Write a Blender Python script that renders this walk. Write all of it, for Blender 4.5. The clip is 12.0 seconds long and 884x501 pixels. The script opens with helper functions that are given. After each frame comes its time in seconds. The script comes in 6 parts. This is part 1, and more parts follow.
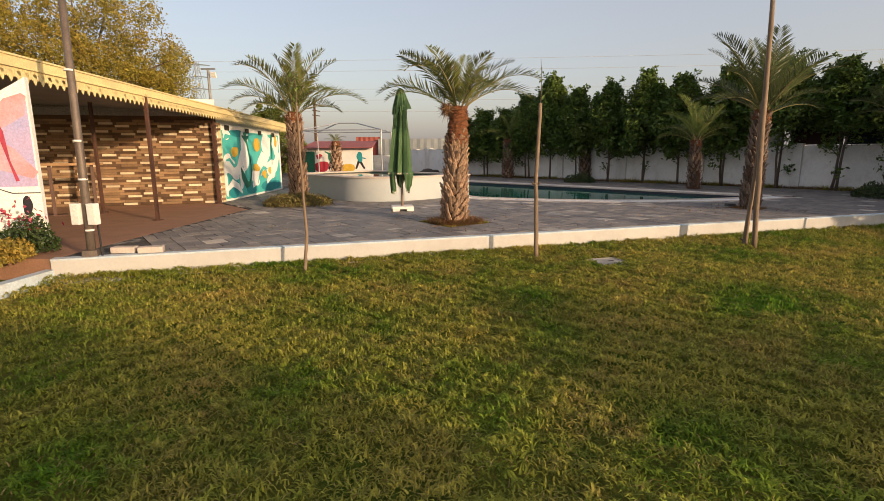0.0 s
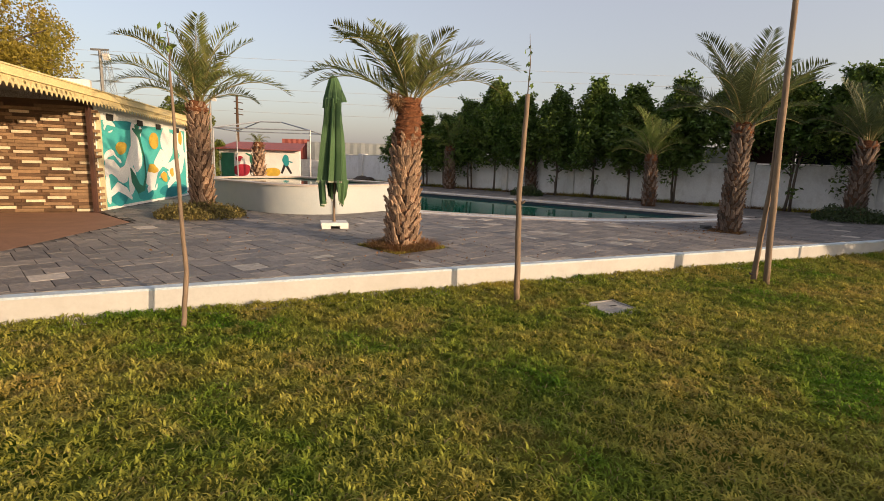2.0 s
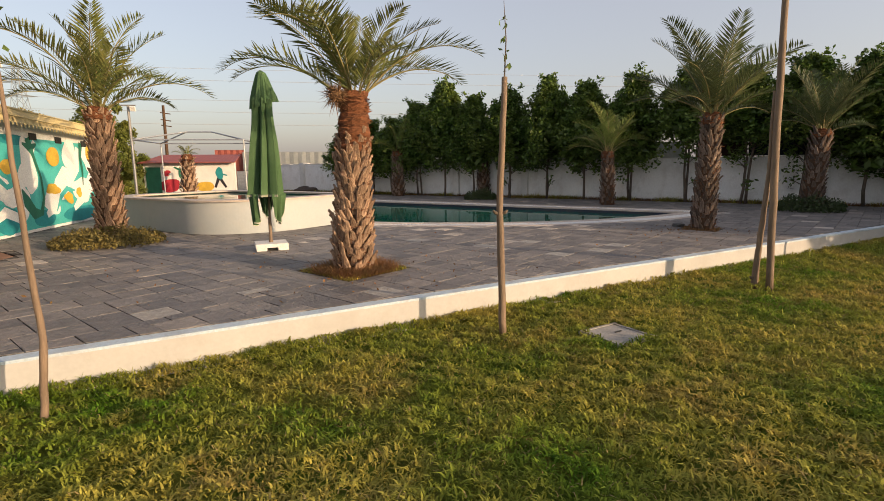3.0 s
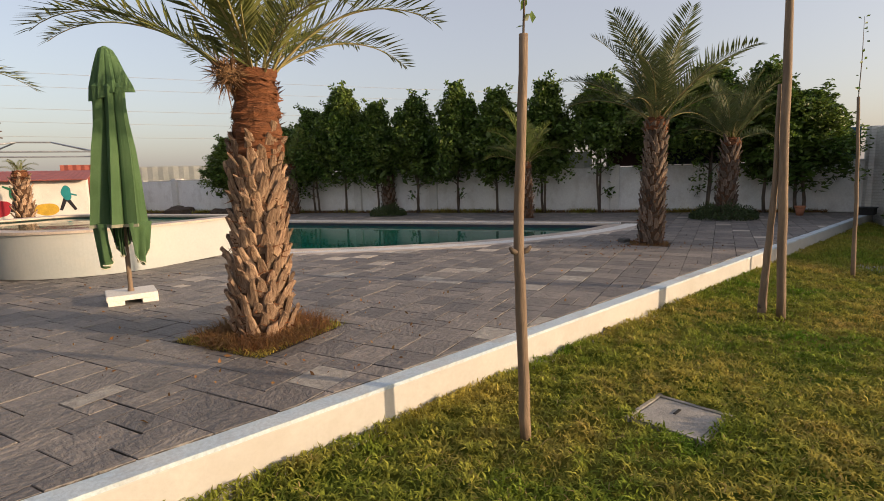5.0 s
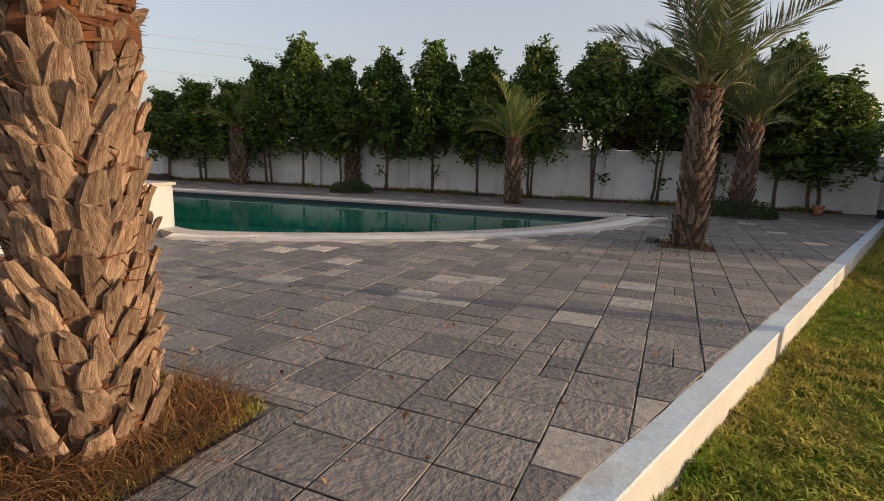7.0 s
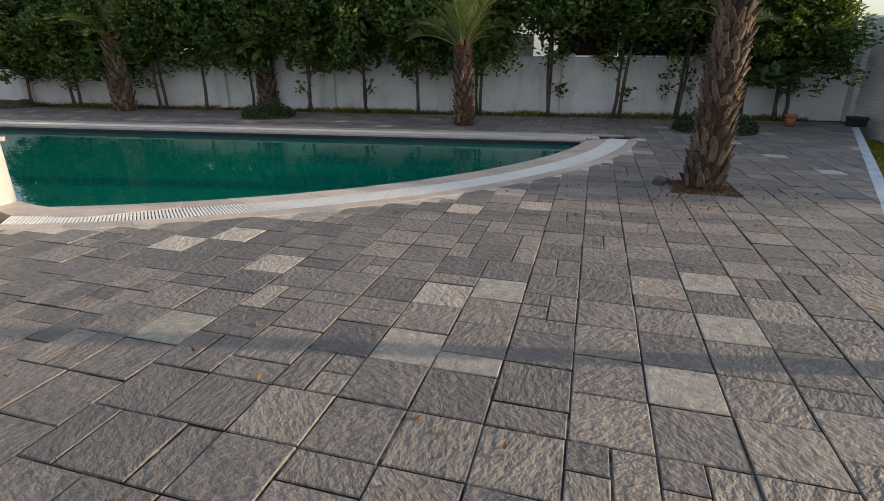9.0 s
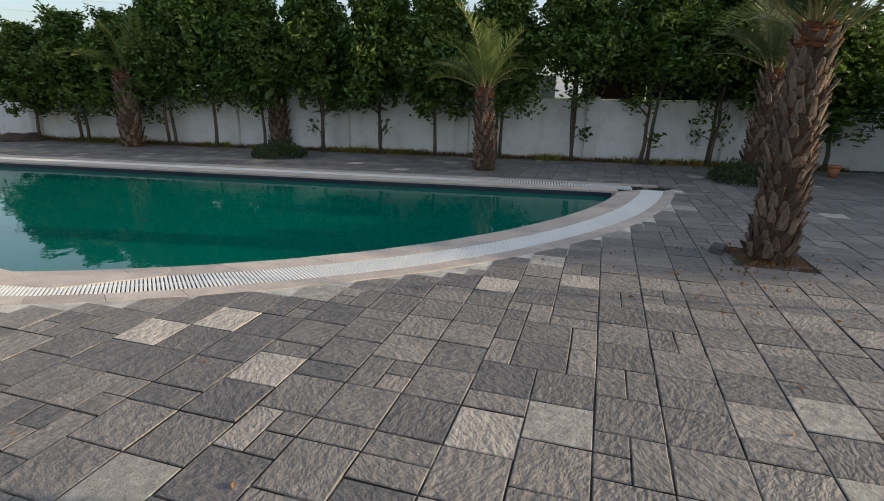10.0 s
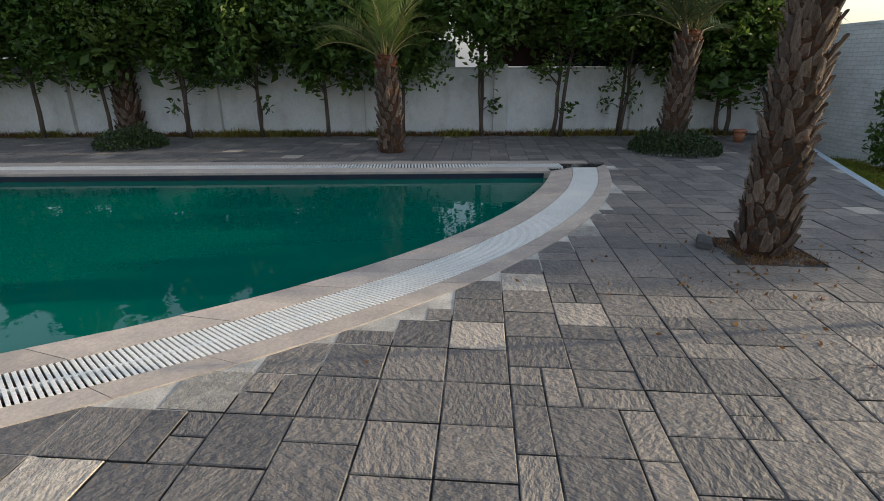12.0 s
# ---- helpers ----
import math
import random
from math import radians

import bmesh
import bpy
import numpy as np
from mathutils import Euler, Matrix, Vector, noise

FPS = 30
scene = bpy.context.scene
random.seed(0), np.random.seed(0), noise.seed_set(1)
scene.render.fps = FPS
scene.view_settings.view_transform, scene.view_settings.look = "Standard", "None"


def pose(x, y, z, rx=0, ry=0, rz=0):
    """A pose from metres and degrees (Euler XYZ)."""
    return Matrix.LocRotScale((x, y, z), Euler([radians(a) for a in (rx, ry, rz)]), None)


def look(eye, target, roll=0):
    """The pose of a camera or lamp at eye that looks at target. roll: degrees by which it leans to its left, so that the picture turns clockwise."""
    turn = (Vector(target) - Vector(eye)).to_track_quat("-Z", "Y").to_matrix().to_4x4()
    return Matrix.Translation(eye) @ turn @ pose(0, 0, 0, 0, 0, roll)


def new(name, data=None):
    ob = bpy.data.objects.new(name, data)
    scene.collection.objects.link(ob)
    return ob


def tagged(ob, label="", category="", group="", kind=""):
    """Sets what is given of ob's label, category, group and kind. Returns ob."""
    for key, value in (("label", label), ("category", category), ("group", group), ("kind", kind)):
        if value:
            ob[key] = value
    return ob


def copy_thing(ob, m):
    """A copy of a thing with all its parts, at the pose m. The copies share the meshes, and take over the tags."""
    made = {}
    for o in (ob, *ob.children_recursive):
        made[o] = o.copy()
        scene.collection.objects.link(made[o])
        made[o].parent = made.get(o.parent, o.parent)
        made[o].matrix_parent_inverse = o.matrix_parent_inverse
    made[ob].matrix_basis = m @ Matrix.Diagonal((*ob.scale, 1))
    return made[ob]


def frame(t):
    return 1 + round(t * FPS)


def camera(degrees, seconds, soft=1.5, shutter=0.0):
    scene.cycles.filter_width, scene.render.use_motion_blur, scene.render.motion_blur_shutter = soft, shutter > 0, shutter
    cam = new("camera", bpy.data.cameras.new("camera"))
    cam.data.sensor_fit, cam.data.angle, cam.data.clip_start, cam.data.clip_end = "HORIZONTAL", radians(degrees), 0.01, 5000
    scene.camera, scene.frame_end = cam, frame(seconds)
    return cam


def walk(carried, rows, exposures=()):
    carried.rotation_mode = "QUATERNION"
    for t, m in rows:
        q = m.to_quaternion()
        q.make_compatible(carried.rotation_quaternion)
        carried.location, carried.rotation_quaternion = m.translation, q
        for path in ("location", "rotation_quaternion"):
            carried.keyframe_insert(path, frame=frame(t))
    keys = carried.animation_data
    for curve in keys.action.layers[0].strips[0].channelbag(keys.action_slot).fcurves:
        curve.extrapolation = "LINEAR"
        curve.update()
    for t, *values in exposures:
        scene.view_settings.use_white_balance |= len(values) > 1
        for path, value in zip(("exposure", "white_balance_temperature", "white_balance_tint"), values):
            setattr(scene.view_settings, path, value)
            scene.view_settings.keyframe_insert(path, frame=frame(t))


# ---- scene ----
cam = camera(81.0, 12.0, soft=0.9)
PATH = [
    (0, (0.425, -0.166, 1.478), (0.316, 1.796, 1.105), -0.3),
    (0.5, (0.35, 0.371, 1.464), (0.245, 2.335, 1.098), 1.2),
    (1, (0.225, 0.824, 1.474), (0.23, 2.79, 1.106), 0.8),
    (1.5, (0.233, 1.322, 1.458), (0.4, 3.282, 1.095), 0.9),
    (2, (0.144, 1.795, 1.441), (0.3, 3.76, 1.101), 1.7),
    (2.5, (0.107, 2.252, 1.448), (0.452, 4.191, 1.101), 0.0),
    (2.7, (0.117, 2.533, 1.419), (0.456, 4.475, 1.085), -0.7),
    (4.3, (-0.015, 4.016, 1.466), (0.441, 5.943, 1.187), 0.9),
    (4.5, (-0.042, 4.209, 1.437), (0.425, 6.137, 1.179), 1.1),
    (5, (-0.034, 4.649, 1.429), (0.718, 6.481, 1.153), -1.5),
    (5.5, (0.056, 5.177, 1.412), (0.834, 6.999, 1.14), -0.8),
    (6, (0.11, 5.637, 1.374), (0.926, 7.442, 1.098), 0.7),
    (6.5, (0.35, 6.128, 1.337), (1.272, 7.876, 1.033), 0.7),
    (7, (0.477, 6.641, 1.318), (1.367, 8.397, 0.964), 1.8),
    (7.5, (0.669, 7.196, 1.271), (1.731, 8.821, 0.788), 2.4),
    (7.7, (0.733, 7.411, 1.255), (1.783, 9.013, 0.68), 2.3),
    (9.3, (1.052, 8.501, 1.631), (2.134, 10.034, 0.936), 0.1),
    (9.5, (1.149, 8.657, 1.663), (2.237, 10.198, 1.0), -0.0),
    (10, (1.259, 9.032, 1.674), (2.33, 10.62, 1.097), 1.2),
    (10.5, (1.366, 9.34, 1.668), (2.662, 10.746, 1.081), 0.7),
    (11, (1.6, 9.69, 1.662), (2.924, 11.067, 1.07), 0.9),
    (11.5, (1.662, 10.035, 1.64), (2.931, 11.454, 1.026), 2.4),
    (12, (1.774, 10.326, 1.647), (3.143, 11.621, 0.977), 0.2),
]
EXPOSURE = [(0, 0.76, 6700, 15), (2.5, 0.82, 6700, 15), (6.5, 0.84, 6600, 14), (7.5, 0.74, 6500, 13), (9.5, 1.04, 5850, 6), (12, 0.98, 5750, 4)]
walk(cam, [(t, look(eye, target, roll)) for t, eye, target, roll in PATH], EXPOSURE)

# ---- light: low warm evening sun over the right-hand wall, hazy sky ----
SUN_DIR, SUN_EL = Vector((0.777, -0.629, 0)).normalized(), radians(12.0)
world = bpy.data.worlds.new("sky")
scene.world = world
world.use_nodes = True
sky = world.node_tree.nodes.new("ShaderNodeTexSky")
sky.sky_type, sky.sun_disc = "NISHITA", False
sky.sun_elevation, sky.sun_rotation = SUN_EL, math.atan2(SUN_DIR.x, SUN_DIR.y)
sky.dust_density, sky.air_density, sky.ozone_density = 3.6, 1.0, 1.2
world.node_tree.nodes["Background"].inputs["Strength"].default_value = 0.15
haze = world.node_tree.nodes.new("ShaderNodeMix")
haze.data_type, haze.inputs[0].default_value = "RGBA", 0.42
haze.inputs[7].default_value = (2.6, 2.42, 2.42, 1)      # even dusty evening haze
world.node_tree.links.new(sky.outputs[0], haze.inputs[6])
world.node_tree.links.new(haze.outputs[2], world.node_tree.nodes["Background"].inputs["Color"])
sun_lamp = bpy.data.lights.new("sun", "SUN")
sun_lamp.energy, sun_lamp.angle, sun_lamp.color = 3.0, radians(0.6), (1.0, 0.74, 0.46)
sun = new("sun", sun_lamp)
sun.matrix_world = look((0, 0, 30), Vector((0, 0, 30)) - Vector((SUN_DIR.x * math.cos(SUN_EL), SUN_DIR.y * math.cos(SUN_EL), math.sin(SUN_EL))))

# ---- helpers for building ----
def material(name, c1, c2=None, scale=6.0, rough=0.8, bump=0.2, bscale=60.0, metal=0.0, vary="", spread=0.25, spec=0.4, coords="Position", stretch=(1, 1, 1), dirt=None, dscale=1.5, translucent=0.0, grain_range=(0.78, 1.15)):
    """Two-scale procedural surface: c1 to c2 by coarse noise, fine grain, bump, optional stains and per-piece variation."""
    m = bpy.data.materials.new(name)
    m.use_nodes = True
    nt = m.node_tree
    n, l = nt.nodes, nt.links
    bsdf = n["Principled BSDF"]
    bsdf.inputs["Roughness"].default_value, bsdf.inputs["Metallic"].default_value = rough, metal
    bsdf.inputs["Specular IOR Level"].default_value = spec
    c2 = c2 or tuple(c * 0.75 for c in c1)
    if coords == "Position":
        src = n.new("ShaderNodeNewGeometry").outputs["Position"]
    else:
        src = n.new("ShaderNodeTexCoord").outputs[coords]
    mp = n.new("ShaderNodeMapping")
    mp.inputs["Scale"].default_value = stretch
    l.new(src, mp.inputs["Vector"])
    vec = mp.outputs["Vector"]

    def tex(sc, detail=5.0, r=0.6):
        t = n.new("ShaderNodeTexNoise")
        t.inputs["Scale"].default_value, t.inputs["Detail"].default_value, t.inputs["Roughness"].default_value = sc, detail, r
        l.new(vec, t.inputs["Vector"])
        return t.outputs["Fac"]

    def mix(kind, fac, a, b):
        x = n.new("ShaderNodeMix")
        x.data_type, x.blend_type = "RGBA", kind
        for sock, v in ((x.inputs[0], fac), (x.inputs[6], a), (x.inputs[7], b)):
            if isinstance(v, (int, float)):
                sock.default_value = v
            elif isinstance(v, tuple):
                sock.default_value = (*v, 1)
            else:
                l.new(v, sock)
        return x.outputs[2]

    def ramp(fac, lo, hi, a=0.0, b=1.0):
        r = n.new("ShaderNodeMapRange")
        r.inputs[1].default_value, r.inputs[2].default_value, r.inputs[3].default_value, r.inputs[4].default_value = lo, hi, a, b
        l.new(fac, r.inputs[0])
        return r.outputs[0]

    col = mix("MIX", ramp(tex(scale), 0.35, 0.65), c1, c2)
    grain = tex(bscale, 6.0, 0.7)
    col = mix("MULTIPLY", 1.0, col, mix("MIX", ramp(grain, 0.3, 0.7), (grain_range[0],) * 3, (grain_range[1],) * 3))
    if dirt:
        col = mix("MIX", ramp(tex(dscale, 8.0, 0.7), 0.5, 0.68, 0.0, 0.75), col, dirt)
    if vary:
        rnd = n.new("ShaderNodeObjectInfo").outputs["Random"] if vary == "object" else n.new("ShaderNodeNewGeometry").outputs["Random Per Island"]
        v = ramp(rnd, 0, 1, 1 - spread, 1 + spread)
        comb = n.new("ShaderNodeCombineColor")
        for k in range(3):
            l.new(v, comb.inputs[k])
        col = mix("MULTIPLY", 1.0, col, comb.outputs[0])
    l.new(col, bsdf.inputs["Base Color"])
    if bump:
        b = n.new("ShaderNodeBump")
        b.inputs["Strength"].default_value, b.inputs["Distance"].default_value = bump, 0.02
        l.new(grain, b.inputs["Height"])
        l.new(b.outputs[0], bsdf.inputs["Normal"])
    if translucent:
        tr = n.new("ShaderNodeBsdfTranslucent")
        l.new(col, tr.inputs["Color"])
        ms = n.new("ShaderNodeMixShader")
        ms.inputs[0].default_value = translucent
        l.new(bsdf.outputs[0], ms.inputs[1])
        l.new(tr.outputs[0], ms.inputs[2])
        l.new(ms.outputs[0], n["Material Output"].inputs["Surface"])
    return m


def from_bm(name, bm, mat, smooth=False):
    me = bpy.data.meshes.new(name)
    bmesh.ops.recalc_face_normals(bm, faces=bm.faces)
    bm.to_mesh(me)
    bm.free()
    for p in me.polygons:
        p.use_smooth = smooth
    for x in (mat if isinstance(mat, (list, tuple)) else [mat]):
        me.materials.append(x)
    return me


def part(name, bm, mat, parent=None, label="", smooth=False):
    """One mesh object from a bmesh, under a thing or a part."""
    ob = new(name, from_bm(name, bm, mat, smooth))
    ob.parent = parent
    return tagged(ob, label)


def piece(name, mesh, parent, m):
    """An object on a shared mesh, under its thing."""
    ob = new(name, mesh)
    ob.parent = parent
    ob.matrix_basis = m
    return ob


def thing(name, m, label, category, group="", kind=""):
    ob = new(name)
    ob.empty_display_size = 0.1
    ob.matrix_world = m
    return tagged(ob, label, category, group, kind)


def solid(name, bm, mat, label, category, group="", kind="", m=None, smooth=False):
    ob = new(name, from_bm(name, bm, mat, smooth))
    if m is not None:
        ob.matrix_world = m
    return tagged(ob, label, category, group, kind)


def box(bm, sx, sy, sz, m=None, bevel=0.0):
    """A box sx by sy by sz standing on its origin, edges bevelled."""
    r = bmesh.ops.create_cube(bm, size=1.0, matrix=(m or Matrix()) @ Matrix.Translation((0, 0, sz / 2)) @ Matrix.Diagonal((sx, sy, sz, 1)))
    if bevel:
        es = {e for v in r["verts"] for e in v.link_edges}
        bmesh.ops.bevel(bm, geom=list(es), offset=bevel, segments=2, affect="EDGES", profile=0.7)
    return bm


def prism(bm, pts, z0, z1):
    """An upright prism over a plan polygon."""
    lo = [bm.verts.new((x, y, z0)) for x, y in pts]
    hi = [bm.verts.new((x, y, z1)) for x, y in pts]
    k = len(pts)
    bm.faces.new(hi), bm.faces.new(lo[::-1])
    for i in range(k):
        bm.faces.new((lo[i], lo[(i + 1) % k], hi[(i + 1) % k], hi[i]))
    return bm


def tube(bm, pts, radii, n=10, squash=1.0, cap=True):
    """A tapered tube through points."""
    pts = [Vector(p) for p in pts]
    rings = []
    for i, p in enumerate(pts):
        d = (pts[min(i + 1, len(pts) - 1)] - pts[max(i - 1, 0)]).normalized()
        a = d.cross(Vector((0, 0, 1)) if abs(d.z) < 0.9 else Vector((1, 0, 0))).normalized()
        b = d.cross(a)
        rings.append([bm.verts.new(p + radii[i] * (a * math.cos(2 * math.pi * k / n) + b * squash * math.sin(2 * math.pi * k / n))) for k in range(n)])
    for r0, r1 in zip(rings, rings[1:]):
        for k in range(n):
            bm.faces.new((r0[k], r0[(k + 1) % n], r1[(k + 1) % n], r1[k]))
    if cap:
        bm.faces.new(rings[0][::-1]), bm.faces.new(rings[-1])
    return bm


def band(bm, a, b, z0, z1):
    """A strip between two plan curves with the same number of points, z0 to z1 thick."""
    k = len(a)
    v = [[bm.verts.new((*p, z)) for p in c] for c, z in ((a, z1), (b, z1), (a, z0), (b, z0))]
    for i in range(k - 1):
        for p, q in ((0, 1), (1, 3), (3, 2), (2, 0)):
            bm.faces.new((v[p][i], v[p][i + 1], v[q][i + 1], v[q][i]))
    for i in (0, k - 1):
        bm.faces.new((v[0][i], v[1][i], v[3][i], v[2][i]))
    return bm


def raw_mesh(name, verts, faces, mat):
    """A large mesh straight from arrays: faces all with the same number of corners."""
    me = bpy.data.meshes.new(name)
    verts, faces = np.asarray(verts, np.float32), np.asarray(faces, np.int32)
    k = faces.shape[1]
    me.vertices.add(len(verts)), me.loops.add(faces.size), me.polygons.add(len(faces))
    me.vertices.foreach_set("co", verts.ravel())
    me.loops.foreach_set("vertex_index", faces.ravel())
    me.polygons.foreach_set("loop_start", np.arange(0, faces.size, k, dtype=np.int32))
    me.update(calc_edges=True)
    me.materials.append(mat)
    return me


def blades(name, xy, z, height, width, mat, seed, lean=0.6, heading=None):
    """Grass blades, two faces each, bent to one side."""
    r = np.random.default_rng(seed)
    n = len(xy)
    h, w = r.uniform(*height, n), r.uniform(*width, n)
    a = r.uniform(0, 2 * np.pi, n) if heading is None else r.normal(heading, 0.9, n)
    face = a + np.pi / 2 + r.normal(0, 0.4, n)
    out = h * r.uniform(0.3 * lean, lean, n)
    d, s = np.stack([np.cos(a), np.sin(a)], 1), np.stack([np.cos(face), np.sin(face)], 1)
    base = np.column_stack([xy, z])
    v = np.zeros((n, 5, 3))
    v[:, 0], v[:, 1] = base, base
    v[:, 0, :2] -= s * w[:, None] / 2
    v[:, 1, :2] += s * w[:, None] / 2
    mid = base.copy()
    mid[:, :2] += d * out[:, None] * 0.35
    mid[:, 2] += h * 0.6
    v[:, 2], v[:, 3] = mid, mid
    v[:, 2, :2] += s * w[:, None] * 0.4
    v[:, 3, :2] -= s * w[:, None] * 0.4
    v[:, 4] = base
    v[:, 4, :2] += d * out[:, None]
    v[:, 4, 2] += h * np.sqrt(np.clip(1 - (out / h) ** 2 * 0.5, 0.3, 1))
    i = np.arange(n)[:, None] * 5
    f = np.concatenate([i + [0, 1, 2], i + [0, 2, 3], i + [3, 2, 4]])
    return raw_mesh(name, v.reshape(-1, 3), f, mat)


def leaves(name, centres, size, mat, seed, up=0.3):
    """Leaves as bent diamonds, two faces each, at random attitudes."""
    r = np.random.default_rng(seed)
    n = len(centres)
    d = r.normal(0, 1, (n, 3))
    d[:, 2] += up
    d /= np.linalg.norm(d, axis=1)[:, None]
    s = np.cross(d, r.normal(0, 1, (n, 3)))
    s /= np.linalg.norm(s, axis=1)[:, None]
    k = r.uniform(0.7, 1.3, n)[:, None] * size
    nrm = np.cross(d, s)
    v = np.stack([centres - d * k * 0.5, centres + s * k * 0.24 + nrm * k * 0.08, centres + d * k * 0.5, centres - s * k * 0.24 + nrm * k * 0.08], 1)
    i = np.arange(n)[:, None] * 4
    return raw_mesh(name, v.reshape(-1, 3), np.concatenate([i + [0, 1, 2], i + [0, 2, 3]]), mat)


# ---- materials ----
M_SOIL = material("soil_and_thatch", (0.21, 0.19, 0.04), (0.06, 0.13, 0.012), 0.9, 0.95, 0.8, 90, spec=0.1)
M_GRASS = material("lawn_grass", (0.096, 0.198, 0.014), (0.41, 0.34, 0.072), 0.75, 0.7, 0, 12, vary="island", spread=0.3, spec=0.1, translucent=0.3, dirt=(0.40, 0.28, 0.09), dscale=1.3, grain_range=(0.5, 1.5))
M_DRY = material("dry_grass", (0.27, 0.125, 0.05), (0.19, 0.12, 0.045), 5, 0.9, 0, 20, vary="island", spread=0.4, translucent=0.3)
M_KERB = material("white_painted_render", (0.47, 0.46, 0.435), (0.43, 0.42, 0.40), 3, 0.75, 0.05, 30, dirt=(0.40, 0.38, 0.35), dscale=2.2, grain_range=(0.93, 1.04))
M_KERB_TOP = material("pale_blue_paint", (0.42, 0.52, 0.60), (0.50, 0.57, 0.61), 4, 0.7, 0.25, 50, dirt=(0.34, 0.33, 0.32), dscale=3.0)
M_MORTAR = material("tile_joint_mortar", (0.03, 0.028, 0.026), (0.07, 0.065, 0.06), 5, 0.95, 0.5, 80, dirt=(0.50, 0.47, 0.42), dscale=4.5)
M_CEMENT = material("light_cement_fill", (0.60, 0.57, 0.52), (0.34, 0.32, 0.295), 4, 0.9, 0.4, 60)
M_COPING = material("beige_stone_coping", (0.55, 0.47, 0.40), (0.43, 0.37, 0.33), 3.5, 0.6, 0.15, 50, dirt=(0.36, 0.31, 0.27), dscale=3, vary="object", spread=0.10)
M_PLASTIC = material("white_grating_plastic", (0.84, 0.83, 0.80), (0.77, 0.76, 0.73), 4, 0.45, 0.03, 60)
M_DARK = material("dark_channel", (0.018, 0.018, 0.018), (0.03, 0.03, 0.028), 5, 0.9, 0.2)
M_TANK = material("tank_render_paint", (0.42, 0.445, 0.445), (0.375, 0.41, 0.42), 1.5, 0.7, 0.04, 30, dirt=(0.44, 0.45, 0.43), dscale=1.2, grain_range=(0.94, 1.03))
M_WALL = material("whitewashed_brickwork", (0.84, 0.83, 0.81), (0.72, 0.71, 0.69), 1.3, 0.85, 0.5, 18, dirt=(0.56, 0.53, 0.49), dscale=1.7, stretch=(1, 1, 2.2), grain_range=(0.88, 1.07))
M_PLASTER = material("stained_whitewashed_plaster", (0.88, 0.87, 0.85), (0.83, 0.82, 0.80), 1.6, 0.85, 0.35, 22, dirt=(0.64, 0.61, 0.57), dscale=2.3, stretch=(1, 1, 0.8), grain_range=(0.9, 1.06))
M_BOOT = material("palm_leaf_base", (0.49, 0.35, 0.24), (0.28, 0.175, 0.112), 9, 0.85, 0.9, 55, vary="object", spread=0.4, coords="Object", stretch=(3, 3, 0.45), dirt=(0.10, 0.045, 0.022), dscale=9, grain_range=(0.55, 1.35))
M_BOOT_GREY = material("weathered_palm_leaf_base", (0.27, 0.205, 0.16), (0.14, 0.10, 0.075), 9, 0.85, 0.6, 70, vary="object", spread=0.6, coords="Object", stretch=(3, 3, 0.5), dirt=(0.05, 0.035, 0.028), dscale=12, grain_range=(0.5, 1.3))
M_CORE = material("palm_trunk_core", (0.10, 0.055, 0.03), (0.06, 0.035, 0.02), 8, 0.95, 0.7, 50)
M_FIBRE = material("palm_fibre", (0.23, 0.085, 0.035), (0.11, 0.045, 0.02), 7, 0.95, 0.9, 40, stretch=(1, 1, 4))
M_FROND = material("palm_frond", (0.115, 0.15, 0.042), (0.17, 0.165, 0.05), 4, 0.6, 0, 20, vary="object", spread=0.3, spec=0.25, translucent=0.25)
M_FROND_DARK = material("dark_palm_frond", (0.080, 0.115, 0.042), (0.115, 0.13, 0.05), 4, 0.5, 0, 20, vary="object", spread=0.3, spec=0.35, translucent=0.2)
M_FROND_FRESH = material("fresh_palm_frond", (0.135, 0.195, 0.045), (0.18, 0.21, 0.055), 4, 0.5, 0, 20, vary="object", spread=0.3, spec=0.3, translucent=0.3)
M_RACHIS = material("palm_rachis", (0.20, 0.20, 0.07), (0.25, 0.19, 0.08), 4, 0.6, 0.1, 40)
M_LEAF = material("hedge_leaf", (0.066, 0.128, 0.022), (0.125, 0.175, 0.034), 1.2, 0.42, 0, 20, vary="island", spread=0.55, spec=0.35, translucent=0.3)
M_LEAF_G = material("bush_leaf", (0.13, 0.17, 0.03), (0.20, 0.21, 0.04), 0.8, 0.6, 0, 20, vary="island", spread=0.4, translucent=0.4)
M_LEAF_Y = material("acacia_leaf", (0.27, 0.24, 0.035), (0.36, 0.27, 0.05), 0.8, 0.7, 0, 20, vary="island", spread=0.3, translucent=0.5)
M_BARK = material("tree_bark", (0.16, 0.12, 0.09), (0.09, 0.07, 0.055), 12, 0.95, 0.6, 50, stretch=(1, 1, 0.3))
M_STAKE = material("eucalyptus_stake", (0.24, 0.17, 0.115), (0.16, 0.115, 0.08), 10, 0.8, 0.4, 60, stretch=(1, 1, 0.15))
M_CLOTH = material("green_umbrella_cloth", (0.105, 0.215, 0.092), (0.14, 0.26, 0.12), 3, 0.8, 0.15, 160)
M_TRIM = material("cream_cloth_trim", (0.62, 0.62, 0.50), None, 8, 0.8, 0.1)
M_STEEL = material("grey_painted_steel", (0.30, 0.29, 0.27), (0.22, 0.21, 0.20), 6, 0.5, 0.1, 60, metal=0.5)
M_BROWN_STEEL = material("brown_painted_steel", (0.10, 0.045, 0.03), (0.07, 0.035, 0.025), 6, 0.6, 0.15, 60)
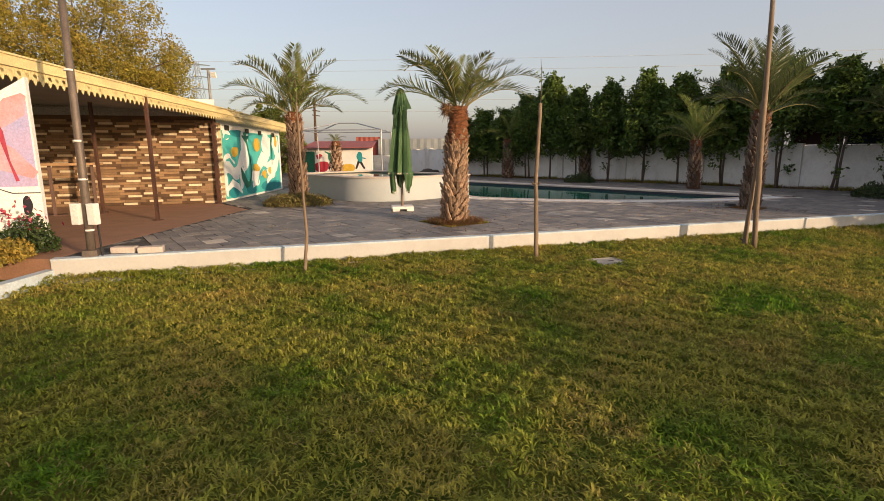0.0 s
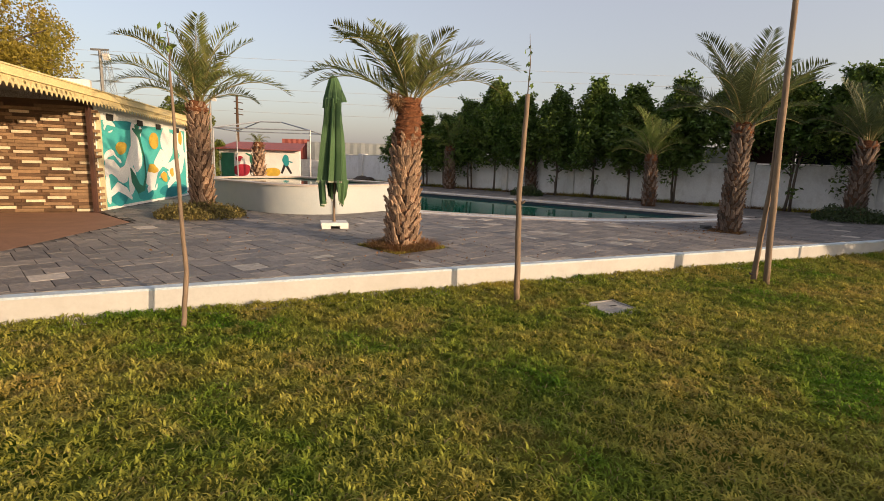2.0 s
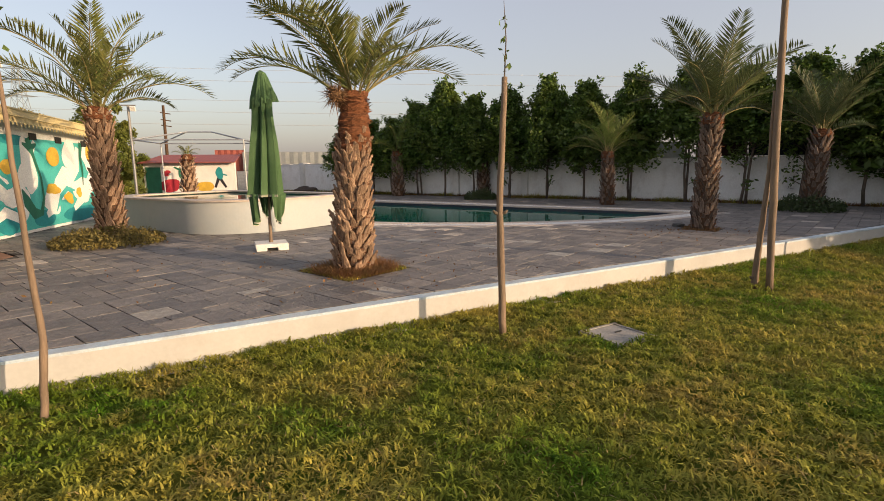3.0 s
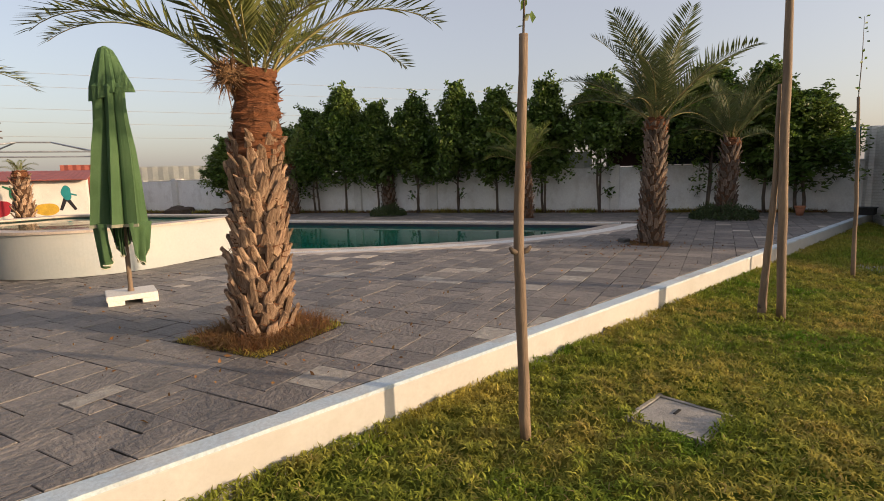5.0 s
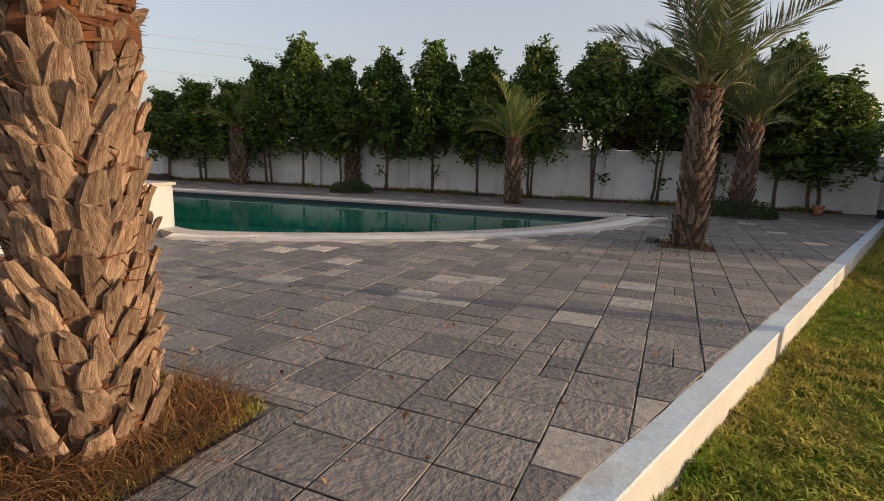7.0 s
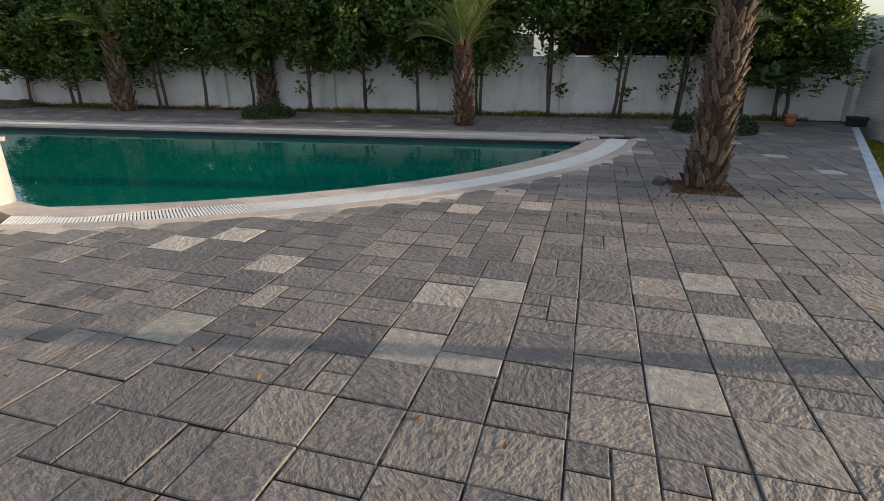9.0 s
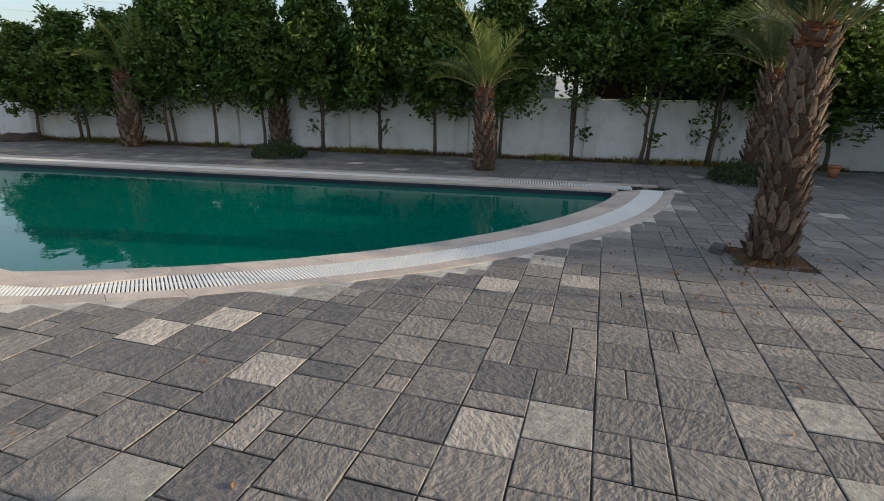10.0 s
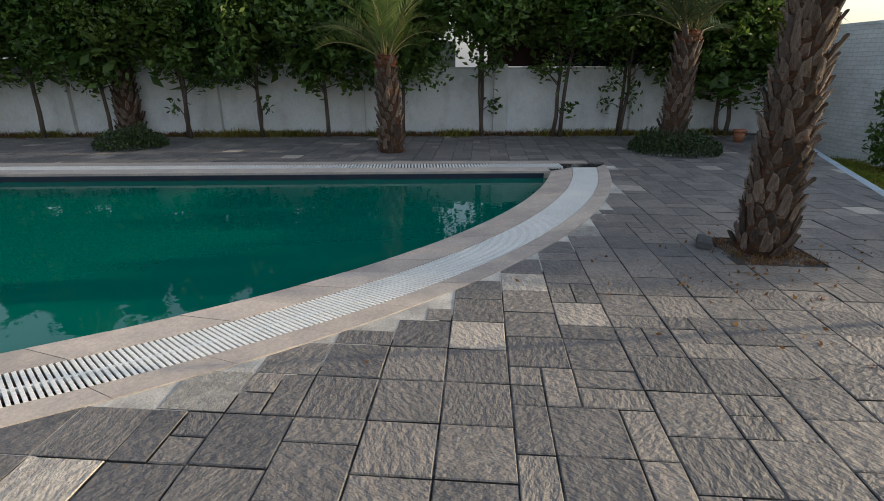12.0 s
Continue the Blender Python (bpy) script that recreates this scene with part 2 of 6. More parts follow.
M_CONCRETE = material("concrete", (0.36, 0.34, 0.31), (0.27, 0.26, 0.24), 5, 0.9, 0.4, 60, dirt=(0.2, 0.19, 0.17), dscale=3)
M_WHITE = material("white_paint", (0.76, 0.74, 0.70), (0.66, 0.65, 0.62), 3, 0.7, 0.1, 60)
M_CREAM = material("cream_painted_sheet", (0.68, 0.56, 0.28), (0.62, 0.50, 0.24), 2, 0.6, 0.1, 40, dirt=(0.5, 0.42, 0.25), dscale=2)
M_PORCH = material("terracotta_floor", (0.30, 0.16, 0.10), (0.24, 0.13, 0.08), 3, 0.7, 0.2, 40)
M_REDROOF = material("red_roof_sheet", (0.30, 0.075, 0.055), (0.24, 0.065, 0.05), 2, 0.6, 0.1)
M_BLUE = material("blue_sheet", (0.03, 0.12, 0.20), (0.03, 0.10, 0.17), 2, 0.5, 0.1)
M_GREYSHEET = material("grey_metal_sheet", (0.24, 0.26, 0.27), (0.18, 0.20, 0.21), 1.5, 0.6, 0.1, 30)
M_POT = material("terracotta_pot", (0.42, 0.17, 0.09), (0.34, 0.14, 0.075), 7, 0.85, 0.2, 60)
M_HEAP = material("dark_loose_earth", (0.10, 0.075, 0.055), (0.06, 0.045, 0.035), 9, 0.95, 0.9, 40)
M_WOOD = material("varnished_wood", (0.33, 0.18, 0.07), (0.24, 0.13, 0.05), 8, 0.5, 0.2, 50, stretch=(0.2, 1, 1))


def paving_material(name, vary):
    """Riven concrete pavers: mostly dark grey, a few pale ones, coarse riven relief turned from paver to paver."""
    m = material(name, (0.197, 0.180, 0.168), (0.144, 0.135, 0.129), 6.0, 0.58, 0, 45, dirt=(0.235, 0.22, 0.204), dscale=14, spec=0.5)
    nt = m.node_tree
    n, l = nt.nodes, nt.links
    bsdf = n["Principled BSDF"]
    old = bsdf.inputs["Base Color"].links[0].from_socket
    rnd = n.new("ShaderNodeObjectInfo").outputs["Random"] if vary == "object" else n.new("ShaderNodeNewGeometry").outputs["Random Per Island"]
    r = n.new("ShaderNodeValToRGB")
    r.color_ramp.interpolation = "LINEAR"
    e = r.color_ramp.elements
    e[0].position, e[0].color = 0.0, (0.72, 0.73, 0.76, 1)
    e[1].position, e[1].color = 1.0, (2.7, 2.6, 2.4, 1)
    for p, c in ((0.45, (0.95, 0.94, 0.94)), (0.85, (1.22, 1.19, 1.15)), (0.972, (1.38, 1.33, 1.27)), (0.98, (1.9, 1.83, 1.73))):
        x = e.new(p)
        x.color = (*c, 1)
    l.new(rnd, r.inputs[0])
    mx = n.new("ShaderNodeMix")
    mx.data_type, mx.blend_type = "RGBA", "MULTIPLY"
    mx.inputs[0].default_value = 1.0
    l.new(old, mx.inputs[6]), l.new(r.outputs[0], mx.inputs[7])
    l.new(mx.outputs[2], bsdf.inputs["Base Color"])
    geo = n.new("ShaderNodeNewGeometry")
    turn, spin = n.new("ShaderNodeMath"), n.new("ShaderNodeVectorRotate")
    turn.operation, turn.inputs[1].default_value = "MULTIPLY", 37.0
    l.new(rnd, turn.inputs[0])
    spin.rotation_type = "Z_AXIS"
    l.new(geo.outputs["Position"], spin.inputs["Vector"]), l.new(turn.outputs[0], spin.inputs["Angle"])
    mp = n.new("ShaderNodeMapping")
    mp.inputs["Scale"].default_value = (1.0, 1.5, 1.0)
    l.new(spin.outputs[0], mp.inputs["Vector"])
    coarse, fine = n.new("ShaderNodeTexNoise"), n.new("ShaderNodeTexNoise")
    for t, sc, d in ((coarse, 21, 4), (fine, 80, 5)):
        t.inputs["Scale"].default_value, t.inputs["Detail"].default_value, t.inputs["Roughness"].default_value = sc, d, 0.55
        l.new(mp.outputs[0], t.inputs["Vector"])
    b, b2 = n.new("ShaderNodeBump"), n.new("ShaderNodeBump")
    b.inputs["Strength"].default_value, b.inputs["Distance"].default_value = 0.8, 0.035
    b2.inputs["Strength"].default_value, b2.inputs["Distance"].default_value = 0.6, 0.008
    l.new(coarse.outputs["Fac"], b.inputs["Height"]), l.new(fine.outputs["Fac"], b2.inputs["Height"])
    l.new(b.outputs[0], b2.inputs["Normal"]), l.new(b2.outputs[0], bsdf.inputs["Normal"])
    return m


M_PAVER_PALE = material("pale_riven_paver", (0.40, 0.38, 0.345), (0.27, 0.255, 0.235), 14, 0.65, 1.0, 26, dirt=(0.20, 0.19, 0.175), dscale=20)
M_PAVER, M_PAVER_REST = paving_material("riven_paver", "object"), paving_material("riven_paver_rest", "island")


def water_material():
    m = bpy.data.materials.new("green_pool_water")
    m.use_nodes = True
    n, l = m.node_tree.nodes, m.node_tree.links
    b = n["Principled BSDF"]
    b.inputs["Base Color"].default_value = (0.0035, 0.105, 0.078, 1)
    b.inputs["Roughness"].default_value, b.inputs["IOR"].default_value = 0.02, 1.33
    t = n.new("ShaderNodeTexNoise")
    t.inputs["Scale"].default_value, t.inputs["Detail"].default_value = 2.2, 3
    bp = n.new("ShaderNodeBump")
    bp.inputs["Strength"].default_value, bp.inputs["Distance"].default_value = 0.12, 0.03
    geo = n.new("ShaderNodeNewGeometry")
    l.new(geo.outputs["Position"], t.inputs["Vector"])
    l.new(t.outputs["Fac"], bp.inputs["Height"]), l.new(bp.outputs[0], b.inputs["Normal"])
    return m


M_WATER = water_material()


def brick_relief(m, w=0.22, h=0.075, depth=0.03):
    """Adds courses of bricks under the paint, by the object's own x and z."""
    n, l = m.node_tree.nodes, m.node_tree.links
    tc, sp, cb = n.new("ShaderNodeTexCoord"), n.new("ShaderNodeSeparateXYZ"), n.new("ShaderNodeCombineXYZ")
    l.new(tc.outputs["Object"], sp.inputs[0]), l.new(sp.outputs[0], cb.inputs[0]), l.new(sp.outputs[2], cb.inputs[1])
    br = n.new("ShaderNodeTexBrick")
    for k, v in (("Scale", 1.0), ("Brick Width", w), ("Row Height", h), ("Mortar Size", 0.006), ("Mortar Smooth", 0.6)):
        br.inputs[k].default_value = v
    # laid unevenly: the courses waver a little
    wob, add = n.new("ShaderNodeTexNoise"), n.new("ShaderNodeMix")
    wob.inputs["Scale"].default_value, wob.inputs["Detail"].default_value = 3.5, 4
    l.new(cb.outputs[0], wob.inputs["Vector"])
    add.data_type, add.blend_type, add.inputs[0].default_value = "RGBA", "ADD", 0.06
    l.new(cb.outputs[0], add.inputs[6]), l.new(wob.outputs["Color"], add.inputs[7])
    l.new(add.outputs[2], br.inputs["Vector"])
    base = n["Principled BSDF"].inputs["Base Color"].links[0].from_socket
    # shade of the recessed joints, mixed into the base colour
    joint_shade = n.new("ShaderNodeMix")
    joint_shade.data_type, joint_shade.inputs[7].default_value = "RGBA", (0.42, 0.40, 0.37, 1)
    part_of = n.new("ShaderNodeMath")
    part_of.operation, part_of.inputs[1].default_value = "MULTIPLY", 0.55
    l.new(br.outputs["Fac"], part_of.inputs[0]), l.new(part_of.outputs[0], joint_shade.inputs[0])
    l.new(base, joint_shade.inputs[6]), l.new(joint_shade.outputs[2], n["Principled BSDF"].inputs["Base Color"])
    old = n["Principled BSDF"].inputs["Normal"].links[0].from_node
    bp = n.new("ShaderNodeBump")
    bp.invert = True
    bp.inputs["Strength"].default_value, bp.inputs["Distance"].default_value = 0.6, depth
    l.new(br.outputs["Fac"], bp.inputs["Height"]), l.new(old.outputs[0], bp.inputs["Normal"])
    l.new(bp.outputs[0], n["Principled BSDF"].inputs["Normal"])
    return m


brick_relief(M_WALL)

# ---- plan ----
DECK = 0.285
AX = radians(46.5)                                # square to the boundary wall
U, V = Vector((math.cos(AX), math.sin(AX))), Vector((-math.sin(AX), math.cos(AX)))
PAX = radians(39.3)                               # the paving's strips run this way
PU, PV = Vector((math.cos(PAX), math.sin(PAX))), Vector((-math.sin(PAX), math.cos(PAX)))
KERB_ANGLE = math.atan(0.366)
KD, KN = Vector((math.cos(KERB_ANGLE), math.sin(KERB_ANGLE))), Vector((-math.sin(KERB_ANGLE), math.cos(KERB_ANGLE)))


def kerb_at(x, off=0.0):
    return Vector((x, 7.09 + 0.366 * x)) + KN * off


def wall_at(x, off=0.0):
    """On the boundary wall's inner face; off metres into the garden."""
    return Vector((x, 17.295 - (x - 10.893) * 0.949)) - U * off


def arc(p1, p2, p3, n, before=0.0):
    """Points of the circle's arc from p1 by p2 to p3, begun some degrees before p1."""
    (ax, ay), (bx, by), (cx, cy) = p1, p2, p3
    d = 2 * (ax * (by - cy) + bx * (cy - ay) + cx * (ay - by))
    ux = ((ax * ax + ay * ay) * (by - cy) + (bx * bx + by * by) * (cy - ay) + (cx * cx + cy * cy) * (ay - by)) / d
    uy = ((ax * ax + ay * ay) * (cx - bx) + (bx * bx + by * by) * (ax - cx) + (cx * cx + cy * cy) * (bx - ax)) / d
    r = math.hypot(ax - ux, ay - uy)
    a0, a1 = math.atan2(ay - uy, ax - ux), math.atan2(cy - uy, cx - ux)
    if a1 < a0:
        a1 += 2 * math.pi
    a0 -= radians(before)
    return [(ux + r * math.cos(a0 + (a1 - a0) * i / (n - 1)), uy + r * math.sin(a0 + (a1 - a0) * i / (n - 1))) for i in range(n)]


NA = 90
POOL_OUT = arc((1.8, 12.78), (4.5, 12.37), (9.0, 13.85), NA, 12)
GRATE_OUT = arc((1.83, 12.93), (4.4, 12.53), (8.7, 13.82), NA, 12)
GRATE_IN = arc((1.87, 13.26), (4.4, 12.85), (8.45, 14.07), NA, 12.5)
POOL_IN = arc((1.9, 13.49), (4.2, 13.12), (7.98, 14.13), NA, 13)
TIP_IN, TIP_OUT = Vector((7.98, 14.13)), Vector((9.06, 13.9))
FAR_IN_END = TIP_IN + V * 15.5
FAR_OUT_END = FAR_IN_END + U * 0.92
CORNER = Vector((15.45, 12.95))

# ---- ground: one sheet to the horizon ----
bm = bmesh.new()
bmesh.ops.create_grid(bm, x_segments=2, y_segments=2, size=1500)
solid("ground", bm, M_SOIL, "trimmed lawn and bare earth reaching to the horizon", "ground", kind="structure")

# ---- deck bed under the paving ----
bm = bmesh.new()
k0 = kerb_at(0.3, 0.1)
region_a = [tuple(k0), tuple(kerb_at(15.0, 0.1)), tuple(CORNER), tuple(wall_at(-4.0)), tuple(FAR_OUT_END), (9.03, 13.93)] + POOL_OUT[::-1]
region_b = [tuple(kerb_at(-4.43, 0.1)), tuple(k0), POOL_OUT[0], tuple(FAR_OUT_END), tuple(wall_at(-4.0)), (-16, 31.43), (-16, 12.3), (-5.74, 12.3), (-4.43, 10.9)]
prism(bm, region_a, 0.02, DECK - 0.011)
prism(bm, region_b, 0.02, DECK - 0.011)
deck = solid("deck_floor", bm, M_MORTAR, "grey riven concrete pavers laid in staggered strips", "paving", kind="structure")

# ---- kerb along the lawn ----
kerb = thing("kerb", Matrix(), "low white rendered kerb with a pale blue top", "kerb", kind="structure")
km = Matrix.Translation((*kerb_at(-4.45), 0)) @ Matrix.Rotation(KERB_ANGLE, 4, "Z")
KL = (15.15 + 4.45) / math.cos(KERB_ANGLE)
bm = bmesh.new()
box(bm, KL, 0.12, 0.36, km @ Matrix.Translation((KL / 2, 0.06, -0.1)), 0.012)
part("kerb_wall", bm, M_KERB, kerb)
bm = bmesh.new()
rnd = random.Random(5)
xs = [KL * i / 130 for i in range(131)]
inner = [km @ Vector((x, 0.125 + rnd.uniform(-0.012, 0.016), 0)) for x in xs]
outer = [km @ Vector((x, -0.003 + rnd.uniform(-0.002, 0.002), 0)) for x in xs]
band(bm, [p.to_2d() for p in outer], [p.to_2d() for p in inner], 0.256, 0.277)
part("kerb_top", bm, M_KERB_TOP, kerb, "pale blue painted top")

# ---- pool ----
M_POOL_BAND = material("dark_pool_band", (0.02, 0.03, 0.06), (0.03, 0.035, 0.05), 8, 0.3, 0.1, 60)
bm = bmesh.new()
water_pts = POOL_IN + [tuple(FAR_IN_END)]
bm.faces.new([bm.verts.new((x, y, 0.195)) for x, y in water_pts])
solid("pool_water", bm, M_WATER, "still emerald green water in a curved swimming pool", "water", kind="structure")
coping = thing("pool_coping", Matrix(), "beige stone coping round the pool with a white overflow grating", "coping", kind="structure")
def coping_stones(name, a, b, step):
    """A curved course of separate stones with thin open joints."""
    for k in range(0, len(a) - 1, step):
        e = min(k + step, len(a) - 1)
        if e - k < 1:
            continue
        pa, pb = [Vector(p) for p in a[k:e + 1]], [Vector(p) for p in b[k:e + 1]]
        for c in (pa, pb):
            c[0] = c[0] + (c[1] - c[0]).normalized() * 0.002
            c[-1] = c[-1] + (c[-2] - c[-1]).normalized() * 0.002
        bm = bmesh.new()
        band(bm, [tuple(p) for p in pa], [tuple(p) for p in pb], 0.05, 0.2865 + 0.001 * math.sin(k * 2.3))
        part(name, bm, M_COPING, coping)


coping_stones("outer_coping_stone", POOL_OUT, GRATE_OUT, 5)
coping_stones("inner_coping_stone", GRATE_IN, POOL_IN, 4)
bm = bmesh.new()
prism(bm, arc((0.40, 14.44), (0.78, 13.86), (1.65, 13.53), 16) + [(1.6, 13.34), (0.9, 13.46), (0.35, 13.9), (0.2, 14.25)], 0.05, 0.291)
part("end_slab", bm, M_COPING, coping, "rounded stone slab at the foot of the tank")
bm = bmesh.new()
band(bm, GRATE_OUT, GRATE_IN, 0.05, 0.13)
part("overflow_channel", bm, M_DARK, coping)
bm = bmesh.new()
band(bm, [tuple(TIP_IN), tuple(FAR_IN_END)], [tuple(TIP_IN + U * 0.3), tuple(FAR_IN_END + U * 0.3)], 0.05, 0.292)
part("far_inner_coping", bm, M_COPING, coping)
# thin dark strip added on the pool face, for the dark line under the coping
bm = bmesh.new()
band(bm, [tuple(TIP_IN - U * 0.02 + V * 0.1), tuple(FAR_IN_END - U * 0.02)], [tuple(TIP_IN - U * 0.002 + V * 0.1), tuple(FAR_IN_END - U * 0.002)], 0.05, 0.262)
part("waterline_band", bm, M_POOL_BAND, coping, "dark blue band under the far coping")
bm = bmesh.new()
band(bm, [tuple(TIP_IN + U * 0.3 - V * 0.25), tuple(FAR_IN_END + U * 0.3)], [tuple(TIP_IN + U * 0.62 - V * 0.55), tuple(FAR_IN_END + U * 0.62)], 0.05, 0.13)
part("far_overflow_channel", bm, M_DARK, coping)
bm = bmesh.new()
band(bm, [tuple(TIP_IN + U * 0.62 - V * 0.72), tuple(FAR_IN_END + U * 0.62)], [tuple(TIP_IN + U * 0.8 - V * 0.72), tuple(FAR_IN_END + U * 0.92)], 0.05, 0.292)
part("far_outer_coping", bm, M_COPING, coping)

# ---- boundary walls ----
wdir = math.atan2(-V.y, -V.x)
wl = (wall_at(-4.0) - CORNER).length
wm = Matrix.Translation((*wall_at(-4.0), 0)) @ Matrix.Rotation(wdir, 4, "Z")
bm = bmesh.new()
box(bm, wl, 0.2, 1.61, Matrix.Translation((wl / 2, 0.1, 0)), 0.01)
wall_back = solid("wall_back", bm, M_PLASTER, "weathered whitewashed boundary wall with pillars", "wall", kind="structure", m=wm)
bm = bmesh.new()
rnd = random.Random(8)
for i in range(60):
    a, b = wl * i / 60, wl * (i + 1) / 60
    box(bm, b - a + 0.01, 0.24, rnd.uniform(0.025, 0.05), Matrix.Translation(((a + b) / 2, 0.1, 1.605)), 0.006)
part("wall_cap", bm, M_WHITE, wall_back, "uneven white cement cap")
for x in [10.893 + 2.15 * i for i in range(-6, 2)]:
    bm = bmesh.new()
    s = (Vector((x, 17.295 - (x - 10.893) * 0.949)) - wall_at(-4.0)).length
    box(bm, 0.27, 0.44, 1.70, Matrix.Translation((s, 0.1, 0)), 0.012)
    part("pillar", bm, M_WHITE, wall_back)
rm = Matrix.Translation((*CORNER, 0)) @ Matrix.Rotation(math.atan2(-U.y, -U.x), 4, "Z")
bm = bmesh.new()
box(bm, 5.0, 0.22, 2.43, Matrix.Translation((2.5, 0.11, 0)), 0.01)
wall_right = solid("wall_right", bm, M_WALL, "tall whitewashed brick boundary wall", "wall", kind="structure", m=rm)
bm = bmesh.new()
box(bm, 0.32, 0.36, 2.47, Matrix.Translation((0.05, 0.06, 0)), 0.012)
part("corner_pillar", bm, M_WALL, wall_right)


def upright_sheet(name, p, q, z0, z1, mat, label, category, pitch=0.12, depth=0.02):
    """A corrugated sheet standing between two plan points."""
    p, q = Vector(p), Vector(q)
    d = (q - p).normalized()
    nrm = Vector((-d.y, d.x))
    k = max(2, int((q - p).length / pitch) * 2)
    a = [p + (q - p) * i / k + nrm * (depth if i % 2 else 0) for i in range(k + 1)]
    b = [v + nrm * 0.012 for v in a]
    bm = bmesh.new()
    band(bm, a, b, z0, z1)
    return solid(name, bm, mat, label, category)


for wname, p, q in (("wall_side", (12.0, 9.35), (12.6, -9.0)), ("wall_rear", (12.6, -9.0), (-16.0, -9.0)), ("wall_far_left", (-16.0, -9.0), (-16.0, 31.4))):
    p, q = Vector(p), Vector(q)
    d = q - p
    bm = bmesh.new()
    box(bm, d.length, 0.2, 1.3, Matrix.Translation((d.length / 2, 0, 0)), 0.01)
    solid(wname, bm, M_WALL, "plain whitewashed boundary wall closing the garden", "wall", kind="structure", m=Matrix.Translation((*p, 0)) @ Matrix.Rotation(math.atan2(d.y, d.x), 4, "Z"))


M_NET_RED = material("dark_red_shade_net", (0.040, 0.014, 0.013), (0.028, 0.012, 0.012), 1.2, 0.9, 0.3, 90)
M_NET_NAVY = material("dark_blue_shade_net", (0.012, 0.020, 0.030), (0.010, 0.014, 0.020), 1.2, 0.9, 0.3, 90)
upright_sheet("shade_net", wall_at(10.7, -0.1), wall_at(11.7, -0.1), 1.655, 2.55, M_NET_RED, "dark red shade net stretched above the boundary wall", "net", 0.5, 0.03)
upright_sheet("shade_net", wall_at(11.72, -0.1), wall_at(14.4, -0.1), 1.655, 2.46, M_NET_NAVY, "dark blue shade net stretched above the boundary wall", "net", 0.5, 0.03)
# added backing: dims the bright sky in the gaps under the hedge crowns
upright_sheet("sheet_fence", wall_at(4.2, -1.6), wall_at(10.3, -1.6), 0.0, 2.2, M_GREYSHEET, "pale grey backing sheet added just beyond the boundary wall", "fence", 0.5, 0.03)
upright_sheet("blue_sheet", wall_at(14.42, -0.1), wall_at(15.3, -0.1), 1.64, 2.48, M_BLUE, "blue corrugated sheet on top of the boundary wall", "sheet", 0.1)

# ---- raised plunge tank ----
def rounded(a0, a1, b0, b1, radii, n=44):
    """Plan outline in the paving's axes, corner radii in turn."""
    pts = []
    for (ca, cb, start), r in zip(((a0, b0, 180), (a1, b0, 270), (a1, b1, 0), (a0, b1, 90)), radii):
        sa, sb = (1 if ca == a0 else -1), (1 if cb == b0 else -1)
        for i in range(n):
            t = radians(start + 90 * i / (n - 1))
            a, b = ca + sa * r + r * math.cos(t), cb + sb * r + r * math.sin(t)
            pts.append(tuple(U * a + V * b))
    return pts


tank = thing("plunge_tank", Matrix(), "raised white rendered plunge pool with a stone rim", "pool tank")
o = rounded(7.45, 10.75, 9.65, 14.3, (1.4, 0.05, 0.6, 1.2))
i_ = rounded(7.65, 10.55, 9.85, 14.1, (1.2, 0.05, 0.4, 1.0))
bm = bmesh.new()
band(bm, o + o[:1], i_ + i_[:1], 0.05, 0.85)
part("tank_wall", bm, M_TANK, tank)
o2 = rounded(7.42, 10.78, 9.62, 14.33, (1.43, 0.05, 0.6, 1.2))
i2 = rounded(7.75, 10.45, 9.95, 14.0, (1.1, 0.05, 0.3, 0.9))
bm = bmesh.new()
band(bm, o2 + o2[:1], i2 + i2[:1], 0.85, 0.885)
part("rim", bm, M_COPING, tank)
bm = bmesh.new()
bm.faces.new([bm.verts.new((x, y, 0.83)) for x, y in i_])
part("tank_water", bm, M_WATER, tank)

